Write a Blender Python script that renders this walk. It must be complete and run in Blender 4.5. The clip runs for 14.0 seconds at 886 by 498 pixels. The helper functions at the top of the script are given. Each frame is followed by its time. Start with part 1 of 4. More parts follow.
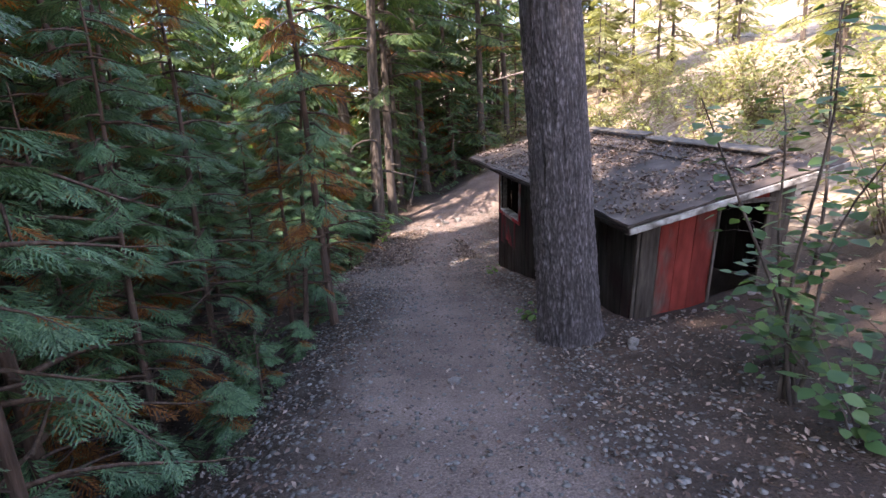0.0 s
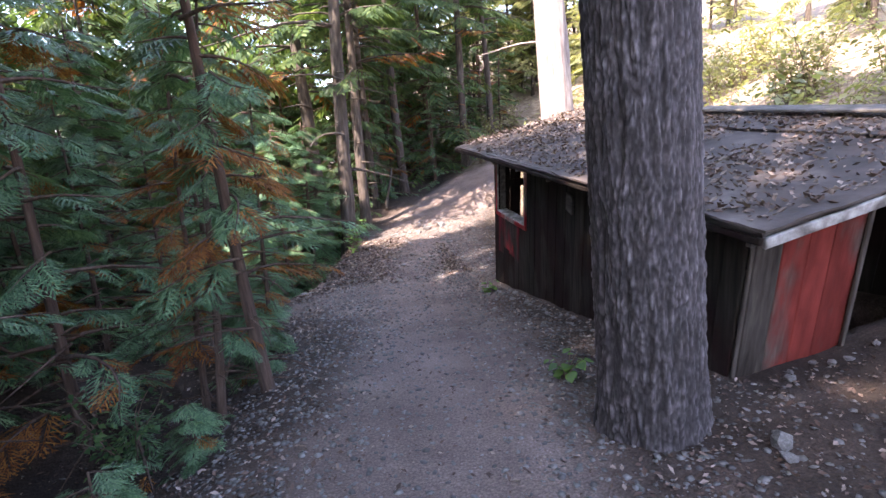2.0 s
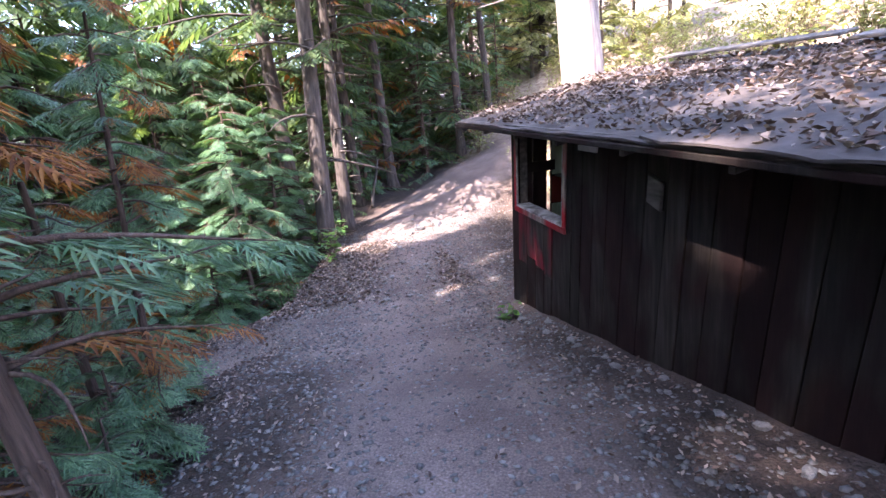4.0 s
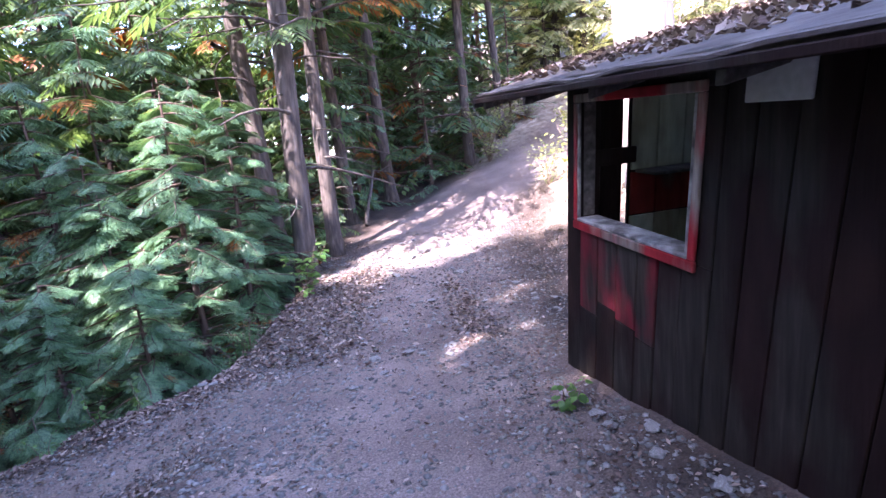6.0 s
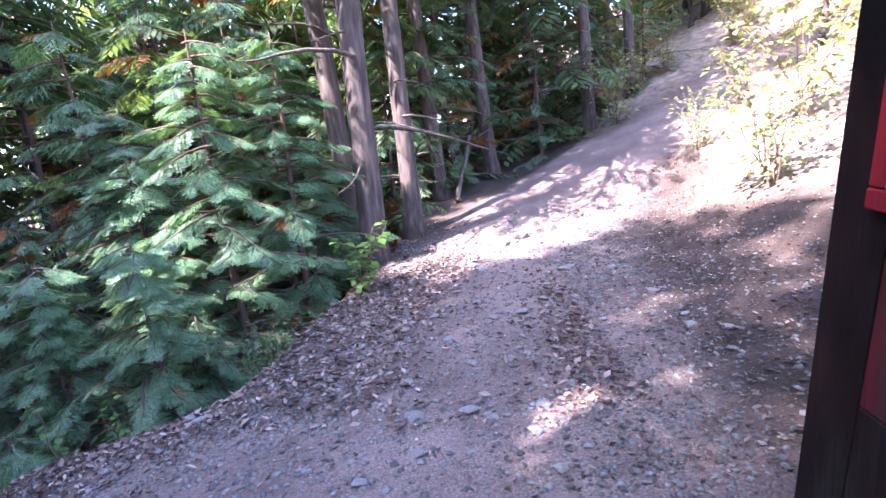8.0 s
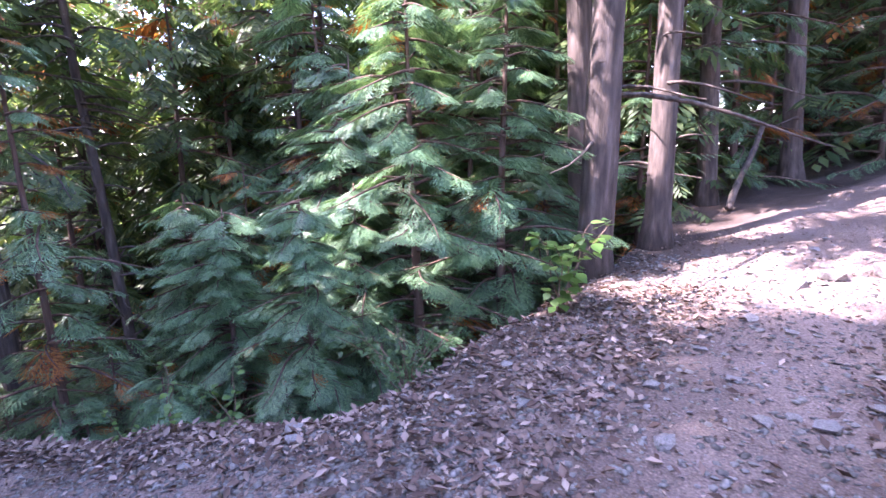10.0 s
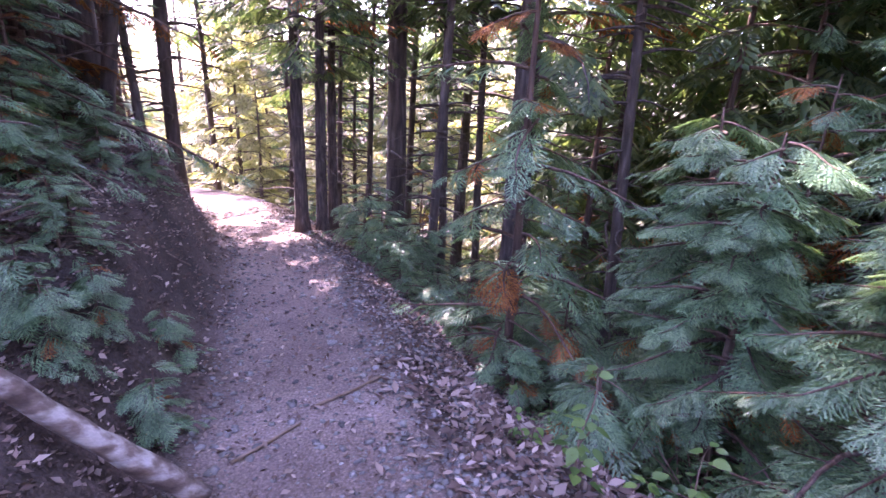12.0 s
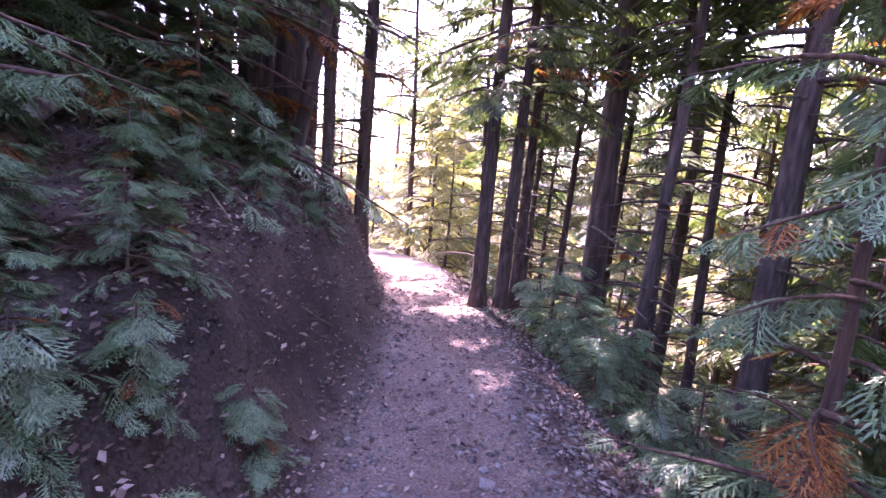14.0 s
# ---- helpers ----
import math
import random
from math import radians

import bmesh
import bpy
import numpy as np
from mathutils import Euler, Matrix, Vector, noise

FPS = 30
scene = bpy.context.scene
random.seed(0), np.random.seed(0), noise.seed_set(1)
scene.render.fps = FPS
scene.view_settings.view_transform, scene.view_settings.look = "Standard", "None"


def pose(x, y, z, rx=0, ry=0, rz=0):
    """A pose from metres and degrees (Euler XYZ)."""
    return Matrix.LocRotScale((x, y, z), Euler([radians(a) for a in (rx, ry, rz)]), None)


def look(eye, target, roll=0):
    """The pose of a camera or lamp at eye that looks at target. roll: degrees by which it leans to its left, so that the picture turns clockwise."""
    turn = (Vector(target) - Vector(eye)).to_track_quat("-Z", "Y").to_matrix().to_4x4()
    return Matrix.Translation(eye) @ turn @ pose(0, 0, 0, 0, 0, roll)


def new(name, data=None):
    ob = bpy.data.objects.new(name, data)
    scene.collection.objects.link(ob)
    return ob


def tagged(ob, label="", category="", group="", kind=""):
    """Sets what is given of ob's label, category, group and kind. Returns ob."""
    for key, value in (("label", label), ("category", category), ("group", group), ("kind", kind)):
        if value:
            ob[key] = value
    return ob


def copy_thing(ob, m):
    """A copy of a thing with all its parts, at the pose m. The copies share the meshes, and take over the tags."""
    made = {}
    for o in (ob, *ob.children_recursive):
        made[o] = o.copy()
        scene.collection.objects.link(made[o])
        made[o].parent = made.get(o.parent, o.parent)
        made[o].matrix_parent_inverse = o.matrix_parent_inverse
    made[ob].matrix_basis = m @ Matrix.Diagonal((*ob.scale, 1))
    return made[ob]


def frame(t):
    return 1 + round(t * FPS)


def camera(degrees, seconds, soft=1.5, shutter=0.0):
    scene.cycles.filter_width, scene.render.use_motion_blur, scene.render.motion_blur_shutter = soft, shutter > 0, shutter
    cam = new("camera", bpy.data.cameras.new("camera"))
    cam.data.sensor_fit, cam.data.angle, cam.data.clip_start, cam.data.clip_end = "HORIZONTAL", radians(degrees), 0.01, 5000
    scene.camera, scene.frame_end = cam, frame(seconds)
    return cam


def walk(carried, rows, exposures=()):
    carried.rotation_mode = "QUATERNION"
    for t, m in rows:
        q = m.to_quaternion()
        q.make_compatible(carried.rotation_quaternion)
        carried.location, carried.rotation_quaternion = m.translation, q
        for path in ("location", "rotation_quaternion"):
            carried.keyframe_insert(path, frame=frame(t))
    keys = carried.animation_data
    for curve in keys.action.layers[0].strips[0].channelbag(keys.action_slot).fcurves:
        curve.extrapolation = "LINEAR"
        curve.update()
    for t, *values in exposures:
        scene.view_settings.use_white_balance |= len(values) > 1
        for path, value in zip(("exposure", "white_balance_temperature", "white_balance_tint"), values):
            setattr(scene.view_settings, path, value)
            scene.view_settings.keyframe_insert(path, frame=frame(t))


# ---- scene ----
# ---- camera and walk ----
cam = camera(82.9, 14.0, soft=1.5, shutter=0.08)
PATH = [
    (0, -0.431, -2.229, 2.630, 77.05, 3.14, -10.27),
    (0.5, -0.368, -1.712, 2.547, 77.52, 3.56, -9.76),
    (1, -0.287, -1.191, 2.467, 76.84, 4.14, -9.37),
    (1.5, -0.199, -0.650, 2.385, 76.43, 3.38, -9.94),
    (2, -0.127, -0.107, 2.304, 77.28, 4.08, -12.92),
    (2.5, -0.039, 0.411, 2.228, 77.21, 3.07, -12.83),
    (3, 0.055, 0.927, 2.154, 76.67, 4.62, -13.60),
    (5.5, 0.589, 3.765, 1.767, 77.96, 5.76, -14.01),
    (6, 0.696, 4.271, 1.675, 78.66, 5.95, -13.68),
    (6.5, 0.797, 4.796, 1.581, 77.69, 5.99, -13.68),
    (7, 0.923, 5.325, 1.504, 77.77, 6.45, -11.55),
    (9.5, 1.672, 7.484, 1.115, 77.05, 4.96, 20.63),
    (10, 1.306, 7.846, 1.085, 78.81, 2.08, 27.84),
    (10.5, 0.877, 8.164, 1.036, 78.68, -3.01, 39.70),
    (11, 0.446, 8.552, 0.954, 75.18, -1.57, 53.28),
    (11.5, 0.059, 8.841, 0.857, 72.62, -1.90, 70.05),
    (12, -0.298, 8.974, 0.752, 72.52, -2.45, 84.08),
    (12.5, -0.681, 8.983, 0.625, 74.87, -3.60, 95.88),
    (13, -0.989, 8.919, 0.529, 78.53, -4.92, 100.86),
    (13.5, -1.237, 8.868, 0.451, 80.74, -5.50, 104.49),
    (14, -1.490, 8.841, 0.380, 80.92, -5.05, 105.65),
]
walk(cam, [(t, pose(*row)) for t, *row in PATH],
     exposures=[(0.0, 2.85, 7250, 22), (3.0, 3.5, 6800, 24), (5.5, 3.7, 5950, 33), (7.0, 4.0, 5850, 35), (9.5, 3.8, 6000, 38), (10.5, 4.2, 6150, 52), (12.0, 4.2, 6350, 62), (14.0, 4.1, 6450, 72)])

# ---- world, sun ----
SUN = Vector((-0.55, -0.37, 0.82)).normalized()
world = bpy.data.worlds.new("sky")
world.use_nodes = True
scene.world = world
wn = world.node_tree
sky = wn.nodes.new("ShaderNodeTexSky")
sky.sky_type, sky.sun_disc = "NISHITA", False
sky.sun_elevation = math.asin(SUN.z)
sky.sun_rotation = math.atan2(SUN.x, SUN.y)
back = wn.nodes["Background"]
back.inputs[1].default_value = 0.15
wn.links.new(sky.outputs[0], back.inputs[0])
lamp = bpy.data.lights.new("sun", "SUN")
lamp.energy, lamp.angle, lamp.color = 3.0, radians(0.6), (1.0, 0.94, 0.84)
sun = new("sun", lamp)
sun.matrix_world = look((0, 0, 30), Vector((0, 0, 30)) - SUN)

# ---- materials ----


def node(tree, kind, **inputs):
    n = tree.nodes.new(kind)
    for k, v in inputs.items():
        n.inputs[k.replace("_", " ")].default_value = v
    return n


def ramp(tree, source, stops):
    n = tree.nodes.new("ShaderNodeValToRGB")
    e = n.color_ramp.elements
    while len(e) < len(stops):
        e.new(0.5)
    for el, (p, c) in zip(e, stops):
        el.position, el.color = p, (*c, 1)
    tree.links.new(source, n.inputs[0])
    return n.outputs[0]


def mixed(tree, fac, a, b, how="MIX"):
    n = tree.nodes.new("ShaderNodeMix")
    n.data_type, n.blend_type = "RGBA", how
    for sock, v in ((n.inputs[0], fac), (n.inputs[6], a), (n.inputs[7], b)):
        if isinstance(v, (int, float)):
            sock.default_value = v
        elif isinstance(v, tuple):
            sock.default_value = (*v, 1)
        else:
            tree.links.new(v, sock)
    return n.outputs[2]


def texture(tree, scale, stretch=(1, 1, 1), kind="ShaderNodeTexNoise", detail=5.0, space=3, out=0):
    co = tree.nodes.new("ShaderNodeTexCoord")
    mp = tree.nodes.new("ShaderNodeMapping")
    mp.inputs["Scale"].default_value = stretch
    tree.links.new(co.outputs[space], mp.inputs[0])
    n = tree.nodes.new(kind)
    n.inputs["Scale"].default_value = scale
    if kind == "ShaderNodeTexNoise":
        n.inputs["Detail"].default_value = detail
    tree.links.new(mp.outputs[0], n.inputs["Vector"])
    return n.outputs[out]


def material(name, rough=0.8):
    m = bpy.data.materials.new(name)
    m.use_nodes = True
    t = m.node_tree
    b = t.nodes["Principled BSDF"]
    b.inputs["Roughness"].default_value = rough
    return m, t, b


def bumped(t, b, height_socket, strength, distance):
    n = t.nodes.new("ShaderNodeBump")
    n.inputs["Strength"].default_value, n.inputs["Distance"].default_value = strength, distance
    t.links.new(height_socket, n.inputs["Height"])
    t.links.new(n.outputs[0], b.inputs["Normal"])


def varied(name, stops, scale, stretch=(1, 1, 1), rough=0.8, bump=0.4, depth=0.01, island=0.0, fine=0.35):
    """A surface of noise at two scales."""
    m, t, b = material(name, rough)
    big = ramp(t, texture(t, scale, stretch), stops)
    small = ramp(t, texture(t, scale * 9, stretch), [(0.3, (0.45, 0.45, 0.45)), (0.7, (1, 1, 1))])
    c = mixed(t, fine, big, small, "MULTIPLY")
    if island:
        g = t.nodes.new("ShaderNodeNewGeometry")
        h = node(t, "ShaderNodeHueSaturation")
        r = t.nodes.new("ShaderNodeMapRange")
        r.inputs[3].default_value, r.inputs[4].default_value = 1 - island, 1 + island
        t.links.new(g.outputs["Random Per Island"], r.inputs[0])
        t.links.new(r.outputs[0], h.inputs["Value"])
        t.links.new(c, h.inputs["Color"])
        c = h.outputs[0]
    t.links.new(c, b.inputs["Base Color"])
    bumped(t, b, texture(t, scale * 5, stretch), bump, depth)
    return m


def leafy(name, dark, mid, pale, through_light=0.35, rough=0.5):
    """Thin leaves: every leaf a little different, some light passes."""
    m, t, b = material(name, rough)
    g = t.nodes.new("ShaderNodeNewGeometry")
    c = ramp(t, g.outputs["Random Per Island"], [(0.0, dark), (0.5, mid), (1.0, pale)])
    n = ramp(t, texture(t, 2.3), [(0.3, (0.5, 0.5, 0.5)), (0.7, (1.15, 1.15, 1.15))])
    c = mixed(t, 0.8, c, n, "MULTIPLY")
    t.links.new(c, b.inputs["Base Color"])
    tr = t.nodes.new("ShaderNodeBsdfTranslucent")
    warm = mixed(t, 1.0, c, (1.25, 1.2, 0.6), "MULTIPLY")
    t.links.new(warm, tr.inputs[0])
    mx = t.nodes.new("ShaderNodeMixShader")
    mx.inputs[0].default_value = through_light
    t.links.new(b.outputs[0], mx.inputs[1])
    t.links.new(tr.outputs[0], mx.inputs[2])
    t.links.new(mx.outputs[0], t.nodes["Material Output"].inputs[0])
    return m


def soil():
    m, t, b = material("forest_soil", 0.95)
    at = t.nodes.new("ShaderNodeAttribute")
    at.attribute_name = "worn"
    humus = ramp(t, texture(t, 2.2), [(0.25, (0.026, 0.018, 0.014)), (0.5, (0.056, 0.036, 0.028)), (0.75, (0.105, 0.068, 0.053))])
    dust = ramp(t, texture(t, 1.3), [(0.25, (0.14, 0.1, 0.088)), (0.55, (0.235, 0.177, 0.16)), (0.8, (0.32, 0.25, 0.23))])
    edge = t.nodes.new("ShaderNodeMath")
    edge.operation = "ADD"
    wob = t.nodes.new("ShaderNodeMapRange")
    wob.inputs[3].default_value, wob.inputs[4].default_value = -0.45, 0.45
    t.links.new(texture(t, 3.0), wob.inputs[0])
    t.links.new(at.outputs["Fac"], edge.inputs[0])
    t.links.new(wob.outputs[0], edge.inputs[1])
    edge.use_clamp = True
    c = mixed(t, edge.outputs[0], humus, dust)
    crumbs = ramp(t, texture(t, 70, detail=3), [(0.35, (0.5, 0.45, 0.42)), (0.6, (1, 1, 1)), (0.72, (1.45, 1.4, 1.4))])
    c = mixed(t, 0.75, c, crumbs, "MULTIPLY")
    chips = ramp(t, texture(t, 34, kind="ShaderNodeTexVoronoi"), [(0.1, (1.3, 1.25, 1.25)), (0.3, (0.85, 0.85, 0.85))])
    c = mixed(t, 0.8, c, chips, "MULTIPLY")
    # dry litter on the right bank, lightened further for the sun on it
    dry = t.nodes.new("ShaderNodeAttribute")
    dry.attribute_name = "sunlit_straw"
    sunlit_straw = ramp(t, texture(t, 6), [(0.3, (0.13, 0.09, 0.065)), (0.5, (0.25, 0.19, 0.145)), (0.75, (0.4, 0.33, 0.27))])
    c = mixed(t, dry.outputs["Fac"], c, sunlit_straw)
    t.links.new(c, b.inputs["Base Color"])
    bumped(t, b, texture(t, 45), 0.9, 0.03)
    return m


def painted_boards(name, paint, cover, deep=1.0):
    """Weathered boards with paint that has worn off in streaks and patches."""
    m, t, b = material(name, 0.85)
    b.inputs["Specular IOR Level"].default_value = 0.12
    wood = ramp(t, texture(t, 6, (4, 4, 0.35)), [(p, tuple(v * deep for v in q)) for p, q in ((0.25, (0.055, 0.042, 0.036)), (0.55, (0.13, 0.105, 0.09)), (0.8, (0.22, 0.185, 0.16)))])
    coat = ramp(t, texture(t, 5, (2, 2, 0.6)), [(0.3, tuple(v * 0.55 for v in paint)), (0.7, paint)])
    where = ramp(t, texture(t, 1.9, (1.2, 1.2, 0.55), detail=8), [(cover - 0.06, (1, 1, 1)), (cover + 0.06, (0, 0, 0))])
    inf = t.nodes.new("ShaderNodeObjectInfo")
    c = mixed(t, where, wood, coat)
    tone = ramp(t, inf.outputs["Random"], [(0.0, (0.6, 0.6, 0.6)), (1.0, (1.1, 1.1, 1.1))])
    c = mixed(t, 0.9, c, tone, "MULTIPLY")
    t.links.new(c, b.inputs["Base Color"])
    bumped(t, b, texture(t, 14, (5, 5, 0.3)), 0.5, 0.006)
    return m


M_SOIL = soil()


def plated_bark():
    m, t, b = material("plated_fir_bark", 0.8)
    at = t.nodes.new("ShaderNodeAttribute")
    at.attribute_name = "plate"
    c = ramp(t, at.outputs["Fac"], [(0.0, (0.022, 0.018, 0.019)), (0.25, (0.055, 0.046, 0.048)), (0.5, (0.115, 0.1, 0.107)), (0.8, (0.235, 0.215, 0.225))])
    spots = ramp(t, texture(t, 3.5), [(0.3, (0.55, 0.5, 0.5)), (0.6, (1, 1, 1)), (0.8, (1.35, 1.3, 1.3))])
    c = mixed(t, 0.8, c, spots, "MULTIPLY")
    flakes = ramp(t, texture(t, 60, (1, 1, 0.6)), [(0.35, (0.5, 0.48, 0.48)), (0.65, (1.3, 1.3, 1.3))])
    c = mixed(t, 0.7, c, flakes, "MULTIPLY")
    t.links.new(c, b.inputs["Base Color"])
    bumped(t, b, texture(t, 55, (1, 1, 0.5)), 0.6, 0.01)
    return m


M_PLATES = plated_bark()
M_BARK = varied("fir_bark", [(0.3, (0.05, 0.042, 0.042)), (0.5, (0.14, 0.115, 0.115)), (0.75, (0.27, 0.24, 0.24))], 9, (2.2, 2.2, 0.7), 0.85, 0.8, 0.02, 0, 0.5)
M_REDBARK = varied("cedar_bark", [(0.3, (0.05, 0.03, 0.022)), (0.55, (0.13, 0.08, 0.06)), (0.8, (0.23, 0.16, 0.125))], 7, (4, 4, 0.3), 0.9, 0.7, 0.012)
M_GREYBARK = varied("grey_bark", [(0.3, (0.035, 0.026, 0.022)), (0.55, (0.09, 0.068, 0.058)), (0.8, (0.18, 0.145, 0.125))], 6, (3, 3, 0.5), 0.9, 0.7, 0.012)
# bark lightened all over to stand for sun on the trunk
M_SUNLIT_BARK = varied("sunlit_pale_bark", [(0.3, (0.2, 0.15, 0.14)), (0.55, (0.36, 0.3, 0.28)), (0.8, (0.52, 0.46, 0.44))], 6, (3, 3, 0.5), 0.9, 0.7, 0.012)
M_LOG = varied("weathered_log", [(0.38, (0.06, 0.036, 0.026)), (0.5, (0.14, 0.1, 0.08)), (0.62, (0.34, 0.3, 0.27))], 5, (3, 1, 3), 0.9, 0.6, 0.01)
M_TWIG = varied("dry_twig", [(0.3, (0.12, 0.08, 0.055)), (0.7, (0.26, 0.18, 0.13))], 12, rough=0.9)
M_CEDAR = leafy("cedar_sprays", (0.055, 0.125, 0.065), (0.125, 0.25, 0.135), (0.25, 0.4, 0.23), 0.36, 0.32)
M_CANOPY = leafy("conifer_sprays", (0.045, 0.09, 0.04), (0.09, 0.155, 0.065), (0.17, 0.235, 0.1), 0.5)
M_DEAD = leafy("withered_sprays", (0.14, 0.05, 0.018), (0.32, 0.115, 0.035), (0.5, 0.22, 0.06), 0.4, 0.7)
M_BROAD = leafy("broad_leaves", (0.03, 0.08, 0.03), (0.06, 0.14, 0.05), (0.13, 0.22, 0.08), 0.4, 0.45)
# pale yellow-green: the glare of sun on the slopes is put into the leaf colour
M_SUN_TONED = leafy("sun_toned_leaves", (0.17, 0.2, 0.09), (0.28, 0.3, 0.15), (0.44, 0.44, 0.26), 0.55, 0.5)
M_FRESH = leafy("fresh_leaves", (0.06, 0.14, 0.035), (0.1, 0.21, 0.05), (0.17, 0.3, 0.08), 0.45, 0.45)
M_LITTER = leafy("fallen_leaves", (0.06, 0.034, 0.026), (0.15, 0.095, 0.078), (0.42, 0.33, 0.29), 0.1, 0.8)
M_STONE = varied("grey_stone", [(0.3, (0.1, 0.093, 0.09)), (0.6, (0.18, 0.17, 0.167)), (0.8, (0.29, 0.28, 0.27))], 8, rough=0.85, island=0.45)
M_BOARD = painted_boards("dark_weathered_boards", (0.026, 0.013, 0.012), 0.5, 0.24)
M_BARE = painted_boards("bare_grey_boards", (0.12, 0.1, 0.09), 0.4, 0.75)
M_RED = painted_boards("worn_red_boards", (0.26, 0.045, 0.036), 0.57, 0.9)
M_PATCH = painted_boards("red_sprayed_boards", (0.17, 0.018, 0.028), 0.48, 0.3)
M_TRIM = painted_boards("red_and_white_trim", (0.42, 0.03, 0.04), 0.52, 2.2)
M_GREEN = painted_boards("pale_green_inner_boards", (0.5, 0.55, 0.4), 0.7, 1.8)
M_GREYWOOD = varied("grey_timber", [(0.3, (0.05, 0.042, 0.038)), (0.55, (0.11, 0.095, 0.086)), (0.8, (0.22, 0.19, 0.175))], 6, (4, 1, 4), 0.85, 0.5, 0.006)
M_WHITEWOOD = varied("flaking_white_timber", [(0.38, (0.1, 0.085, 0.078)), (0.52, (0.27, 0.25, 0.235)), (0.75, (0.6, 0.58, 0.56))], 9, (1, 1, 1), 0.7, 0.4, 0.004)
M_FELT = varied("mineral_roof_felt", [(0.3, (0.04, 0.03, 0.028)), (0.55, (0.085, 0.065, 0.06)), (0.8, (0.17, 0.14, 0.125))], 3.0, rough=0.9, bump=0.5, depth=0.01)
M_PANEL = varied("grey_white_panel", [(0.3, (0.5, 0.49, 0.48)), (0.7, (0.66, 0.65, 0.64))], 3, rough=0.6, bump=0.1, depth=0.002)

# ---- building helpers ----


def fast_mesh(name, verts, tris):
    me = bpy.data.meshes.new(name)
    verts, tris = np.asarray(verts, np.float32), np.asarray(tris, np.int32)
    me.vertices.add(len(verts))
    me.vertices.foreach_set("co", verts.ravel())
    me.loops.add(tris.size)
    me.loops.foreach_set("vertex_index", tris.ravel())
    me.polygons.add(len(tris))
    me.polygons.foreach_set("loop_start", np.arange(len(tris), dtype=np.int32) * tris.shape[1])
    me.update(calc_edges=True)
    return me


def child(name, me, mat, parent=None, label="", soft_shade=False):
    if not me.materials:
        me.materials.append(mat)
    if soft_shade:
        me.polygons.foreach_set("use_smooth", [True] * len(me.polygons))
    ob = new(name, me)
    ob.parent = parent
    return tagged(ob, label)


def part(name, bm, mat, parent=None, label="", soft_shade=False):
    me = bpy.data.meshes.new(name)
    bm.to_mesh(me)
    bm.free()
    return child(name, me, mat, parent, label, soft_shade)


def thing(name, place, label, category, group="", turn=0.0, size=1.0):
    ob = new(name)
    ob.empty_display_size = 0.1
    ob.matrix_basis = pose(*place, 0, 0, turn) @ Matrix.Diagonal((size, size, size, 1))
    return tagged(ob, label, category, group)


def tube(points, radii, sides=8, cap=True):
    """Vertices and quads, as triangles, of a tube along points."""
    pts = np.asarray(points, float)
    rad = np.asarray(radii, float)
    tan = np.gradient(pts, axis=0)
    tan /= np.linalg.norm(tan, axis=1, keepdims=True) + 1e-9
    ref = np.where(np.abs(tan[:, 2:3]) < 0.9, np.array([[0, 0, 1.0]]), np.array([[1.0, 0, 0]]))
    u = np.cross(ref, tan)
    u /= np.linalg.norm(u, axis=1, keepdims=True) + 1e-9
    w = np.cross(tan, u)
    a = np.linspace(0, 2 * np.pi, sides, endpoint=False)
    v = pts[:, None] + rad[:, None, None] * (np.cos(a)[None, :, None] * u[:, None] + np.sin(a)[None, :, None] * w[:, None])
    v = v.reshape(-1, 3)
    i, j = np.meshgrid(np.arange(len(pts) - 1), np.arange(sides), indexing="ij")
    p, q = i * sides + j, i * sides + (j + 1) % sides
    tris = np.concatenate([np.stack([p, q, q + sides], -1).reshape(-1, 3), np.stack([p, q + sides, p + sides], -1).reshape(-1, 3)])
    if cap:
        k = np.arange(1, sides - 1)
        end = (len(pts) - 1) * sides
        tris = np.concatenate([tris, np.stack([np.full_like(k, end), end + k, end + k + 1], -1), np.stack([np.zeros_like(k), k + 1, k], -1)])
    return v, tris


def joined(pieces):
    vs, ts, n = [], [], 0
    for v, t in pieces:
        vs.append(v)
        ts.append(np.asarray(t) + n)
        n += len(v)
    return np.concatenate(vs), np.concatenate(ts)


